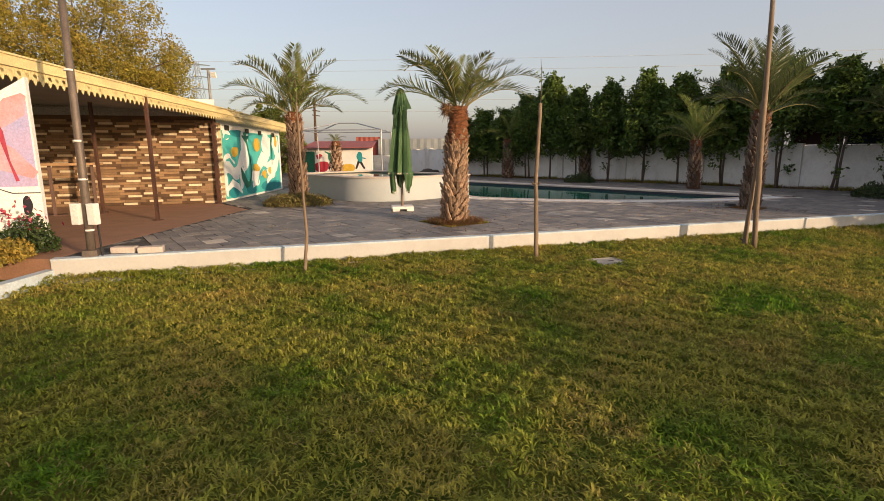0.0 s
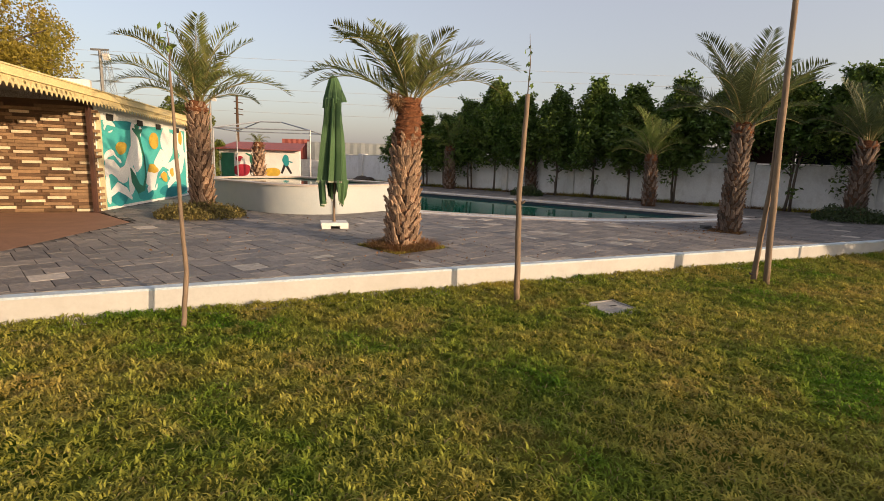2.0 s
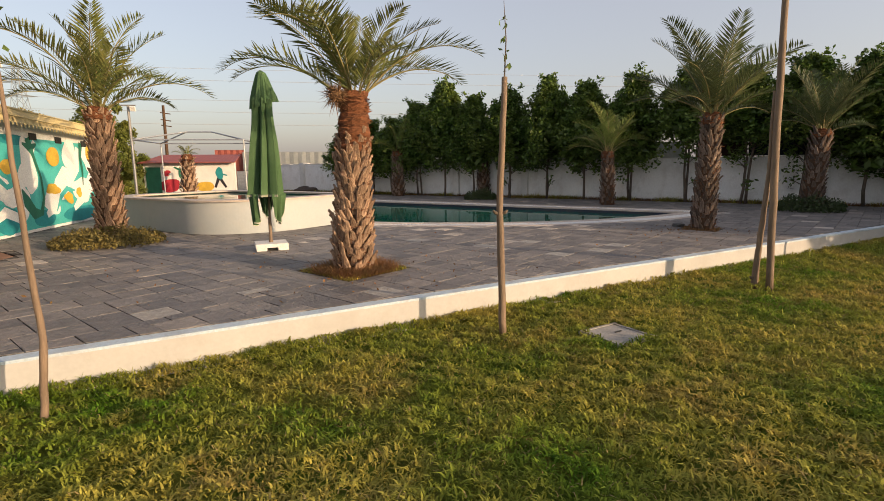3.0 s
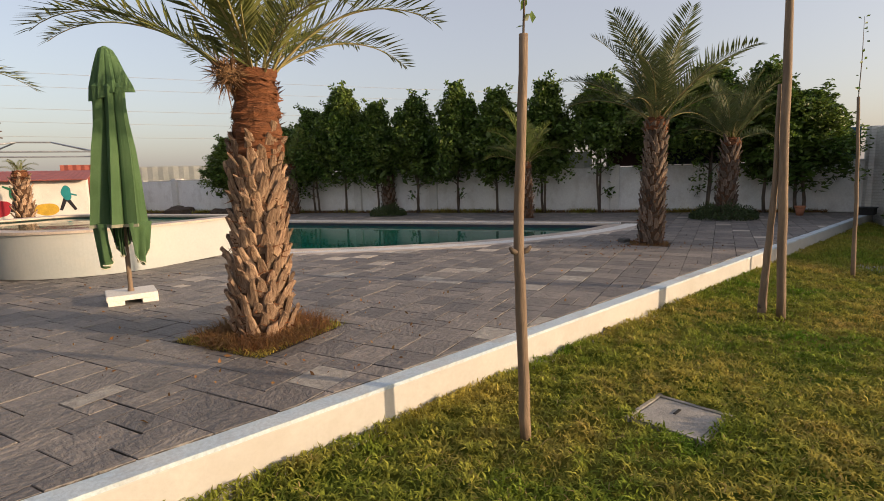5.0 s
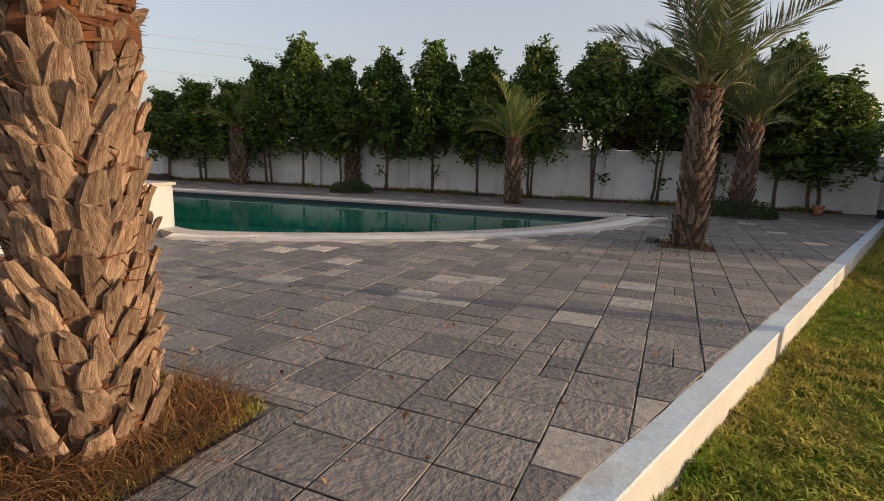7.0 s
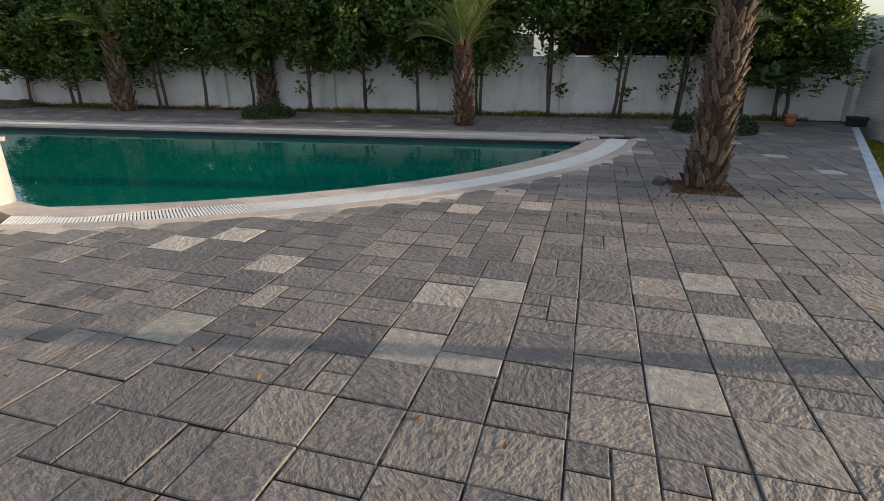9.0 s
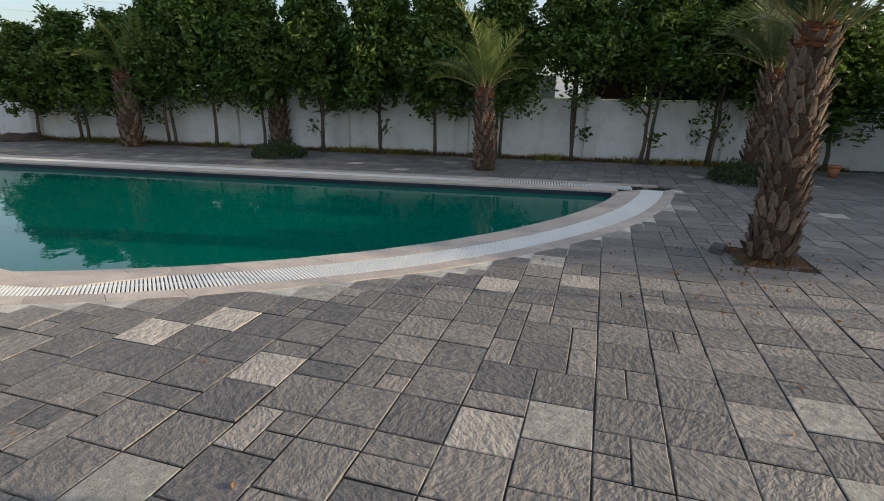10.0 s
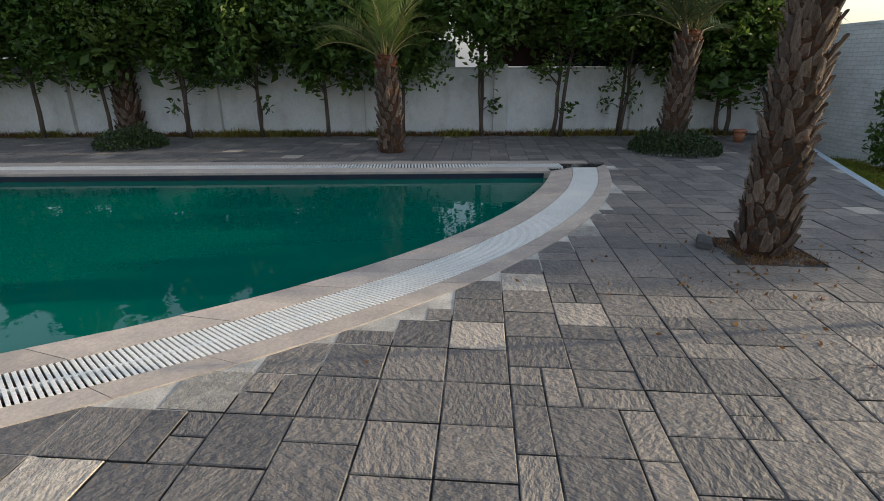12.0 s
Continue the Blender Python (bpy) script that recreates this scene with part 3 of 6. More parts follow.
# ---- umbrella ----
def make_umbrella():
    t = thing("garden_umbrella", pose(-1.0, 10.6, DECK), "closed dark green garden umbrella on a white concrete foot", "umbrella")
    bm = bmesh.new()
    m = Matrix.Rotation(radians(12), 4, "Z")
    box(bm, 0.44, 0.42, 0.055, m @ Matrix.Translation((0, 0, 0.045)), 0.01)
    for sx in (-0.14, 0.15):
        box(bm, 0.14, 0.40, 0.05, m @ Matrix.Translation((sx, 0, 0)), 0.006)
    part("base_plate", bm, M_WHITE, t)
    bm = bmesh.new()
    tube(bm, [(0, 0, 0.09), (0, 0, 2.42)], [0.022, 0.022], 12)
    tube(bm, [(0, 0, 0.09), (0, 0, 0.13)], [0.032, 0.028], 12)
    part("pole", bm, M_STAKE, t)
    # canopy: deep folds, gathered under the top, spreading to the hem
    def sheet(prof, folds, deep, phase, seed, ragged=0.0):
        bm = bmesh.new()
        r = random.Random(seed)
        n = folds * 10
        jit = [r.uniform(0.7, 1.25) for _ in range(folds)]
        out = [r.uniform(0.8, 1.2) for _ in range(folds)]
        drop = [r.uniform(-1, 1) * ragged for _ in range(folds)]
        rings = []
        for i, (z, rad, dp) in enumerate(prof):
            ring = []
            for k in range(n):
                f = k // 10
                u = (k % 10) / 10
                # flat flank, sharp crease: cloth gathered between ribs
                crease = (1 - abs(2 * u - 1)) ** 0.7
                a = 2 * math.pi * (k + 2.2 * math.sin(2 * math.pi * u) * 0.6) / n + phase + 0.22 * z
                rr = rad * (out[f] * (1 - u) + out[(f + 1) % folds] * u) * (1 - dp * deep * jit[f] * crease)
                zz = z + (drop[f] * (1 - u) + drop[(f + 1) % folds] * u) * (1.0 if i == 0 else 0.4 if i == 1 else 0)
                ring.append(bm.verts.new((rr * math.cos(a), rr * math.sin(a), zz)))
            rings.append(ring)
        for r0, r1 in zip(rings, rings[1:]):
            for k in range(n):
                bm.faces.new((r0[k], r0[(k + 1) % n], r1[(k + 1) % n], r1[k]))
        bmesh.ops.solidify(bm, geom=bm.faces[:], thickness=0.006)
        return bm
    can = part("canopy", sheet([(0.78, 0.265, 0.9), (0.95, 0.25, 0.9), (1.2, 0.232, 0.85), (1.5, 0.205, 0.8), (1.75, 0.165, 0.75), (1.92, 0.15, 0.7), (2.08, 0.155, 0.5), (2.16, 0.07, 0.2)], 8, 0.66, 0.4, 3), M_CLOTH, t)
    part("top_tier", sheet([(2.0, 0.195, 0.95), (2.1, 0.18, 0.85), (2.24, 0.135, 0.6), (2.38, 0.088, 0.4), (2.44, 0.06, 0.2), (2.468, 0.015, 0.1)], 8, 0.5, 0.7, 4, 0.09), M_CLOTH, t)
    # the outer edges of the cloth hang below the hem as separate flaps, piped along their foot
    for a, half, low, r0 in ((-2.55, 0.55, 0.36, 0.25), (-0.75, 0.5, 0.38, 0.25), (0.5, 0.55, 0.5, 0.22), (1.9, 0.6, 0.46, 0.22), (-1.68, 0.26, 0.46, 0.12)):
        flap, pipe = bmesh.new(), bmesh.new()
        rows, n = [], 12
        for k in range(7):
            f = k / 6
            row = []
            for q in range(n + 1):
                u = q / n * 2 - 1
                t_ = a + half * u * (1 - 0.35 * f)
                foot = 0.80 - (0.80 - low) * f * (1 - 0.28 * abs(u) ** 2 + 0.07 * math.sin(5 * u + a))
                rad = r0 * (1 - 0.22 * f) + 0.028 * math.cos(u * 7 + a) * (0.5 + f)
                row.append(Vector((rad * math.cos(t_), rad * math.sin(t_), foot)))
            rows.append(row)
        vs = [[flap.verts.new(p) for p in row] for row in rows]
        for r1, r2 in zip(vs, vs[1:]):
            for q in range(n):
                flap.faces.new((r1[q], r1[q + 1], r2[q + 1], r2[q]))
        bmesh.ops.solidify(flap, geom=flap.faces[:], thickness=0.005)
        fl = part("flap", flap, M_CLOTH, t, smooth=True)
        tube(pipe, rows[-1], [0.007] * (n + 1), 5)
        part("piping", pipe, M_TRIM, fl, "cream piping")
    part("hem_trim", sheet([(0.758, 0.272, 0.9), (0.788, 0.272, 0.9)], 8, 0.66, 0.4, 3), M_TRIM, can, "cream piping")
    for k in range(6):
        a = k * math.pi / 3 + 0.3
        bm = bmesh.new()
        tube(bm, [(0.09 * math.cos(a), 0.09 * math.sin(a), 0.60), (0.05 * math.cos(a), 0.05 * math.sin(a), 2.1)], [0.008, 0.008], 6)
        part("rib", bm, M_DARK, t)


make_umbrella()

# ---- palms ----
def frond_mesh(name, length, e0, bend, seed, pairs=40, leaf=None):
    """A pinnate frond that leaves the crown at e0 degrees and bends over by bend degrees."""
    r = random.Random(seed)
    bm = bmesh.new()
    pts, p = [], Vector((0, 0, 0))
    n = 16
    for i in range(n + 1):
        pts.append(p.copy())
        e = radians(e0 - bend * (i / n) ** 1.5)
        p = p + Vector((math.cos(e), 0, math.sin(e))) * length / n
    tube(bm, pts, [0.014 * (1 - 0.85 * i / n) for i in range(n + 1)], 4)
    nf = len(bm.faces)
    for k in range(pairs):
        s = 0.16 + 0.82 * k / (pairs - 1)
        i = min(int(s * n), n - 1)
        c = pts[i].lerp(pts[i + 1], s * n - i)
        d = (pts[i + 1] - pts[i]).normalized()
        up = Vector((0, 1, 0)).cross(d) * -1
        ll = 0.34 * math.sin(math.pi * min(1, s * 0.85 + 0.12)) ** 0.7 * length / 1.5 + 0.03
        for side in (-1, 1):
            fwd = r.uniform(0.55, 0.8)
            v = (d * fwd + Vector((0, side, 0)) * r.uniform(0.65, 0.85) + up * r.uniform(0.15, 0.5)).normalized()
            wv = v.cross(up).normalized() * 0.011
            tip = c + v * ll + Vector((0, 0, -0.05 * ll))
            mid = c + v * ll * 0.45
            a, b1, b2, t = bm.verts.new(c), bm.verts.new(mid + wv), bm.verts.new(mid - wv), bm.verts.new(tip)
            bm.faces.new((a, b1, t)), bm.faces.new((a, t, b2))
    me = bpy.data.meshes.new(name)
    bm.to_mesh(me)
    bm.free()
    me.materials.append(M_RACHIS), me.materials.append(leaf or M_FROND)
    for p in me.polygons[nf:]:
        p.material_index = 1
    return me


def boot_mesh(name, seed, mat):
    """One cut leaf base: broad and flat below, narrowing to a blunt ragged cut that stands off the trunk."""
    r = random.Random(seed)
    bm = bmesh.new()
    rows = []
    h = r.uniform(0.13, 0.20)
    slant = r.uniform(-0.6, 0.6)
    tw = r.uniform(0.024, 0.036)
    for z, w, y, th in ((-0.06, 0.060, -0.006, 0.008), (0.0, 0.066, 0.008, 0.014), (h * 0.4, 0.054, 0.024, 0.017), (h * 0.75, 0.041, 0.042, 0.016), (h, tw, 0.056 + r.uniform(-0.012, 0.018), 0.013)):
        j, top = r.uniform(-0.008, 0.008), slant if z == h else 0
        rows.append([bm.verts.new((x + j + r.uniform(-0.003, 0.003), yy + r.uniform(-0.003, 0.003), z + top * x + r.uniform(-0.004, 0.004) + (r.uniform(-0.012, 0.012) if z == h else 0))) for x, yy in ((-w, y - 0.014), (-w * 0.8, y + th * 0.6), (w * 0.05, y + th), (w * 0.8, y + th * 0.6), (w, y - 0.014), (0, y - 0.024))])
    for r0, r1 in zip(rows, rows[1:]):
        for k in range(6):
            bm.faces.new((r0[k], r0[(k + 1) % 6], r1[(k + 1) % 6], r1[k]))
    bm.faces.new(rows[0][::-1]), bm.faces.new(rows[-1])
    return from_bm(name, bm, mat)


BOOTS = [boot_mesh("leaf_base", s, M_BOOT) for s in range(9)]
BOOTS_GREY = [boot_mesh("leaf_base", s, M_BOOT_GREY) for s in range(9)]
FRONDS = {"up": [frond_mesh("frond", 1.4, 80, 52, 1), frond_mesh("frond", 1.35, 72, 64, 2)],
          "mid": [frond_mesh("frond", 1.6, 58, 84, 3), frond_mesh("frond", 1.6, 48, 88, 4)],
          "low": [frond_mesh("frond", 1.5, 35, 80, 5), frond_mesh("frond", 1.35, 22, 75, 6)],
          "stiff_up": [frond_mesh("frond", 1.65, 86, 30, 7, leaf=M_FROND_DARK), frond_mesh("frond", 1.7, 74, 36, 8, leaf=M_FROND_DARK)],
          "stiff_mid": [frond_mesh("frond", 1.75, 62, 44, 9, leaf=M_FROND_DARK), frond_mesh("frond", 1.6, 50, 50, 10, leaf=M_FROND_DARK)],
          "stiff_low": [frond_mesh("frond", 1.35, 32, 62, 11, leaf=M_FROND_DARK)],
          "fresh_up": [frond_mesh("frond", 1.7, 86, 48, 12, leaf=M_FROND_FRESH), frond_mesh("frond", 1.6, 78, 60, 13, leaf=M_FROND_FRESH)],
          "fresh_mid": [frond_mesh("frond", 1.6, 68, 80, 14, leaf=M_FROND_FRESH), frond_mesh("frond", 1.5, 58, 85, 15, leaf=M_FROND_FRESH)],
          "fresh_low": [frond_mesh("frond", 1.2, 35, 70, 16, leaf=M_FROND_FRESH)]}


def make_palm(x, y, height, radius, label, seed, crown=1.0, lean=(0, 0), nboot=120, fibre=0.2, fronds=(7, 9, 4), z0=DECK, boots=BOOTS, style=""):
    """A date palm: trunk of cut leaf bases, a fibre-wrapped neck and a crown of fronds."""
    r = random.Random(seed)
    t = thing("date_palm", pose(x, y, z0 - 0.03), label, "palm tree", "date palms")
    hb = height - fibre
    off = lambda z: Vector((lean[0] * (z / height) ** 1.3, lean[1] * (z / height) ** 1.3, 0))
    rad = lambda z: radius * (1.15 - 0.33 * min(1, z / hb) ** 0.7) if z < hb else radius * 0.8
    bm = bmesh.new()
    zs = [hb * i / 12 for i in range(13)]
    tube(bm, [off(z) + Vector((0, 0, z)) for z in zs], [rad(z) * 0.86 for z in zs], 16)
    part("trunk", bm, M_CORE, t, smooth=True)
    for i in range(nboot):
        z = 0.04 + (hb + 0.02) * i / nboot
        a = i * radians(137.5) + r.uniform(-0.1, 0.1)
        k = radius / 0.25 * r.uniform(0.72, 1.02)
        m = Matrix.Translation(off(z) + Vector((0, 0, z))) @ Matrix.Rotation(a, 4, "Z") @ Matrix.Translation((0, rad(z) * 0.86, 0)) @ Matrix.Rotation(radians(r.uniform(-16, 2)), 4, "X") @ Matrix.Rotation(radians(r.uniform(-14, 14)), 4, "Y") @ Matrix.Diagonal((k * r.uniform(0.75, 1.1), k * r.uniform(0.8, 1.2), k * r.uniform(0.85, 1.3), 1))
        piece("leaf_base", r.choice(boots), t, m)
    # loose fibres between the leaf bases
    bm = bmesh.new()
    for _ in range(1000):
        a, z = r.uniform(0, 6.28), r.uniform(0.0, hb)
        q = rad(z) * r.uniform(0.86, 1.0)
        p = off(z) + Vector((q * math.cos(a), q * math.sin(a), z))
        d = Vector((math.cos(a) * r.uniform(0.0, 0.3) - math.sin(a) * r.uniform(-1, 1), math.sin(a) * r.uniform(0.0, 0.3) + math.cos(a) * r.uniform(-1, 1), r.uniform(-0.6, 0.8))).normalized() * r.uniform(0.04, 0.10)
        w = Vector((0, 0, r.uniform(0.003, 0.008)))
        bm.faces.new([bm.verts.new(c) for c in (p - w, p + w, p + d)])
    tagged(part("loose_fibre", bm, M_FIBRE, t), kind="stuff")
    # fibre-wrapped neck: overlapping ragged rings
    bm = bmesh.new()
    rr = random.Random(seed + 9)
    nz = 14
    rings = []
    for i in range(nz + 1):
        z = hb - 0.05 + (fibre + 0.12) * i / nz
        base = radius * (0.86 - 0.22 * i / nz) * (1.06 if i % 3 else 0.93)
        rings.append([bm.verts.new(off(z) + Vector((base * rr.uniform(0.93, 1.08) * math.cos(2 * math.pi * k / 22), base * rr.uniform(0.93, 1.08) * math.sin(2 * math.pi * k / 22), z + rr.uniform(-0.015, 0.015)))) for k in range(22)])
    for r0, r1 in zip(rings, rings[1:]):
        for k in range(22):
            bm.faces.new((r0[k], r0[(k + 1) % 22], r1[(k + 1) % 22], r1[k]))
    for _ in range(420):
        a, z = rr.uniform(0, 6.28), hb + rr.uniform(-0.04, fibre)
        rad_ = radius * rr.uniform(0.76, 0.90) * (1 - 0.16 * max(0, z - hb) / fibre)
        p = off(z) + Vector((rad_ * math.cos(a), rad_ * math.sin(a), z))
        s = rr.choice((-1, 1))
        d = Vector((math.cos(a) * rr.uniform(-0.15, 0.3) - math.sin(a) * s, math.sin(a) * rr.uniform(-0.15, 0.3) + math.cos(a) * s, rr.uniform(-0.25, 0.35))).normalized() * rr.uniform(0.05, 0.13)
        w = Vector((0, 0, rr.uniform(0.004, 0.012)))
        bm.faces.new([bm.verts.new(q) for q in (p - w, p + w, p + d)])
    part("fibre_neck", bm, M_FIBRE, t)
    top = off(height) + Vector((0, 0, height))
    g = 0
    for kind, cnt, tilt in (("up", fronds[0], 6), ("mid", fronds[1], 8), ("low", fronds[2], 10)):
        for i in range(cnt):
            g += 1
            a = i * 2 * math.pi / cnt + r.uniform(-0.25, 0.25) + (0.5 if kind == "mid" else 0)
            k = crown * r.uniform(0.82, 1.1)
            m = Matrix.Translation(top + Vector((0.05 * math.cos(a), 0.05 * math.sin(a), r.uniform(-0.12, 0.05)))) @ Matrix.Rotation(a, 4, "Z") @ Matrix.Rotation(radians(r.uniform(-tilt, tilt)), 4, "Y") @ Matrix.Rotation(radians(r.uniform(-25, 25)), 4, "X") @ Matrix.Scale(k, 4)
            piece("frond", r.choice(FRONDS[style + kind]), t, m)
    return t


PALMS = [
    (0.15, 8.7, 1.9, 0.207, "stout date palm with a shaggy red-brown neck", 1, 0.91, (0.07, 0.0), 200, 0.5),
    (6.35, 11.15, 1.98, 0.188, "date palm with grey leaf bases beside the pool tip", 2, 1.02, (0.06, 0.02), 200, 0.08),
    (-3.72, 12.2, 2.1, 0.21, "date palm in a round bed of clipped shrubs", 3, 1.1, (-0.05, 0.05), 180, 0.08),
    (7.6, 17.02, 1.5, 0.2, "young date palm against the boundary wall", 4, 0.9, (-0.03, 0.05), 90, 0.08),
    (5.25, 22.36, 1.75, 0.24, "date palm with drooping dull fronds against the boundary wall", 5, 0.8, (0, 0), 90, 0.08),
    (2.15, 24.22, 1.75, 0.25, "date palm against the boundary wall", 6, 0.9, (0, 0), 90, 0.08),
    (11.22, 13.74, 1.9, 0.23, "date palm in a shrub bed near the wall corner", 7, 1.0, (0.12, 0.0), 110, 0.08),
]
for x, y, h, rad, label, seed, crown, lean, nb, *neck in PALMS:
    make_palm(x, y, h, rad, label, seed, crown, lean, nb, *neck, fronds={1: (8, 9, 1), 2: (9, 13, 5), 3: (8, 8, 3), 4: (6, 7, 2)}.get(seed, (7, 8, 3)), boots=BOOTS if seed in (1, 3) else BOOTS_GREY, style="" if seed in (1, 3) else "fresh_" if seed in (4, 6) else "stiff_")
make_palm(-6.6, 27.0, 1.75, 0.3, "date palm with a short tuft of fronds by the far wall", 8, 0.4, (0, 0), 60, fronds=(6, 5, 0))

# dried flower clump hanging at the nearest palm's neck
rr = random.Random(6)
bm = bmesh.new()
for _ in range(420):
    d = Vector((rr.gauss(0, 1), rr.gauss(0, 1), rr.gauss(0, 1))).normalized()
    p = d * rr.uniform(0.05, 0.095)
    e = p + (d + Vector((rr.gauss(0, 0.7), rr.gauss(0, 0.7), rr.gauss(-0.3, 0.7)))) * rr.uniform(0.03, 0.09)
    w = Vector((rr.uniform(-1, 1), rr.uniform(-1, 1), rr.uniform(-1, 1))) * 0.006
    bm.faces.new([bm.verts.new(c) for c in (p - w, p + w, e)])
bmesh.ops.create_icosphere(bm, subdivisions=2, radius=0.07)
tube(bm, [(0.0, 0, 0.03), (0.06, 0.03, 0.1), (0.14, 0.06, 0.06)], [0.014, 0.016, 0.018], 6)
solid("dried_flower_stalk", bm, material("dried_stalk", (0.20, 0.115, 0.055), (0.13, 0.07, 0.035), 9, 0.9, 0.6, 60), "shaggy brown dried flower clump hanging from the palm", "dried flower", m=pose(0.03, 8.58, 2.17))

# ---- hedge trees along the boundary wall ----
def crown_points(r, n, height, width, z0, blobs):
    """Leaf places in overlapping clumps within a tapering crown."""
    c = []
    for _ in range(blobs):
        z = z0 + (height - z0) * r.uniform(0, 1) ** 0.8
        f = (z - z0) / (height - z0)
        w = width * (0.82 + 0.5 * f - 1.25 * f * f)
        a = r.uniform(0, 2 * np.pi)
        q = w * np.sqrt(r.uniform(0, 1))
        c.append((q * np.cos(a), q * np.sin(a), z, r.uniform(0.2, 0.42) * (1.15 - 0.6 * f)))
    c = np.array(c)
    k = r.integers(0, blobs, n)
    d = r.normal(0, 1, (n, 3))
    d /= np.linalg.norm(d, axis=1)[:, None]
    return c[k, :3] + d * (c[k, 3] * r.uniform(0.35, 1.0, n) ** 0.5)[:, None]


def hedge_meshes(seed, height, width, foot=1.55):
    r = np.random.default_rng(seed)
    rr = random.Random(seed)
    bm = bmesh.new()
    low = []
    for s in range(rr.choice((1, 2))):
        pts = [Vector((s * 0.12, s * 0.05, 0))]
        for i in range(7):
            pts.append(pts[-1] + Vector((rr.uniform(-0.05, 0.05), rr.uniform(-0.05, 0.05), height * 0.12)))
        tube(bm, pts, [0.038 * (1 - 0.1 * i) for i in range(8)], 7)
        for i in range(10):
            b = pts[rr.randint(1, 4)].lerp(pts[5], rr.uniform(0, 0.4))
            a = rr.uniform(0, 6.28)
            e = b + Vector((math.cos(a) * rr.uniform(0.2, 0.45), math.sin(a) * rr.uniform(0.2, 0.45), rr.uniform(0.1, 0.4)))
            tube(bm, [b, b.lerp(e, 0.5) + Vector((0, 0, 0.03)), e], [0.012, 0.009, 0.004], 5)
            low += [tuple(e + Vector((rr.gauss(0, 0.09), rr.gauss(0, 0.09), rr.gauss(-0.03, 0.1)))) for _ in range(26)]
    trunk = from_bm("trunk", bm, M_BARK, True)
    # loose shoots standing out of the crown
    sprigs = []
    for _ in range(46):
        a, f = r.uniform(0, 2 * np.pi), r.uniform(0.25, 1.0)
        w = width * (0.85 - 0.75 * f)
        b = np.array([w * np.cos(a), w * np.sin(a), foot + (height - foot) * f])
        d = np.array([np.cos(a) * 0.5, np.sin(a) * 0.5, 0.8]) * r.uniform(0.25, 0.55)
        sprigs.append(b + np.outer(r.uniform(0, 1, 45), d) + r.normal(0, 0.05, (45, 3)))
    sprigs = np.concatenate(sprigs)
    pts = np.concatenate([crown_points(r, 10500, height, width, foot, 130), np.array(low), sprigs])
    inner = crown_points(r, 1600, height * 0.93, width * 0.62, foot + 0.1, 90)
    sizes = np.concatenate([np.full((len(pts), 1), 0.115), np.full((len(inner), 1), 0.28)])
    sizes[10500:10500 + len(low)] = 0.12
    pts = np.concatenate([pts, inner])
    return trunk, leaves("crown", pts, sizes, M_LEAF, seed)


HEDGE = [hedge_meshes(s, 4.0, 1.02, 1.28) for s in range(11, 15)]
HEDGE_HIGH = [hedge_meshes(s, 4.0, 1.02, 2.0) for s in range(15, 18)]
rnd = random.Random(21)
for x, hgt in ((0.5, 2.95), (1.44, 3.2), (2.45, 3.2), (3.3, 3.7), (4.25, 4.4), (5.2, 3.8), (6.28, 3.9), (7.36, 4.2), (8.32, 3.85), (9.42, 3.95), (10.6, 4.05), (11.66, 3.85), (12.7, 4.05), (13.7, 3.9), (14.35, 3.2)):
    p = wall_at(x, 0.48)
    t = thing("hedge_tree", pose(p.x, p.y, DECK - 0.05, 0, 0, rnd.uniform(0, 360)) @ Matrix.Diagonal((rnd.uniform(1.05, 1.3), rnd.uniform(1.0, 1.2), hgt / 4.0 * 0.97, 1)), "slim dark green leafy tree in a row along the boundary wall", "tree", "hedge trees along the wall")
    tr, cr = rnd.choice(HEDGE if x < 10 or x > 13 else HEDGE_HIGH)
    piece("trunk", tr, t, Matrix())
    piece("crown", cr, t, Matrix())

# ---- stakes with saplings on the lawn ----
def make_stake(pts, radii, label, sapling=0.0, seed=0, knot=None):
    t = thing("wooden_stake", Matrix.Translation((*pts[0][:2], 0)), label, "stake", "stakes on the lawn")
    o = Vector((*pts[0][:2], 0))
    bm = bmesh.new()
    fine = []
    rf = []
    r = random.Random(seed)
    for i in range(len(pts) - 1):
        for k in range(6):
            f = k / 6
            fine.append(Vector(pts[i]).lerp(Vector(pts[i + 1]), f) - o + Vector((r.uniform(-0.004, 0.004), r.uniform(-0.004, 0.004), 0)))
            rf.append((radii[i] * (1 - f) + radii[i + 1] * f) * r.uniform(0.94, 1.06))
    fine.append(Vector(pts[-1]) - o), rf.append(radii[-1])
    tube(bm, fine, rf, 10)
    part("pole", bm, M_STAKE, t, smooth=True)
    if knot:
        bm = bmesh.new()
        kp = Vector(knot) - o
        for s in (-1, 1):
            tube(bm, [kp, kp + Vector((s * 0.042, -0.015, 0.01)), kp + Vector((s * 0.06, -0.02, 0.03))], [0.016, 0.014, 0.009], 8)
        part("knot", bm, M_BARK, t, smooth=True)
    if sapling:
        top = Vector(pts[-1]) - o
        bm = bmesh.new()
        tube(bm, [top, top + Vector((0.01, 0, sapling * 0.5)), top + Vector((-0.01, 0, sapling))], [0.006, 0.005, 0.002], 5)
        part("sapling_stem", bm, M_BARK, t)
        rr = np.random.default_rng(seed)
        c = np.array([tuple(top + Vector((0, 0, sapling * f))) for f in rr.uniform(0.1, 1, 16)]) + rr.normal(0, 0.03, (16, 3))
        ob = new("sapling_leaves", leaves("sapling_leaves", c, 0.06, M_LEAF, seed))
        ob.parent = t


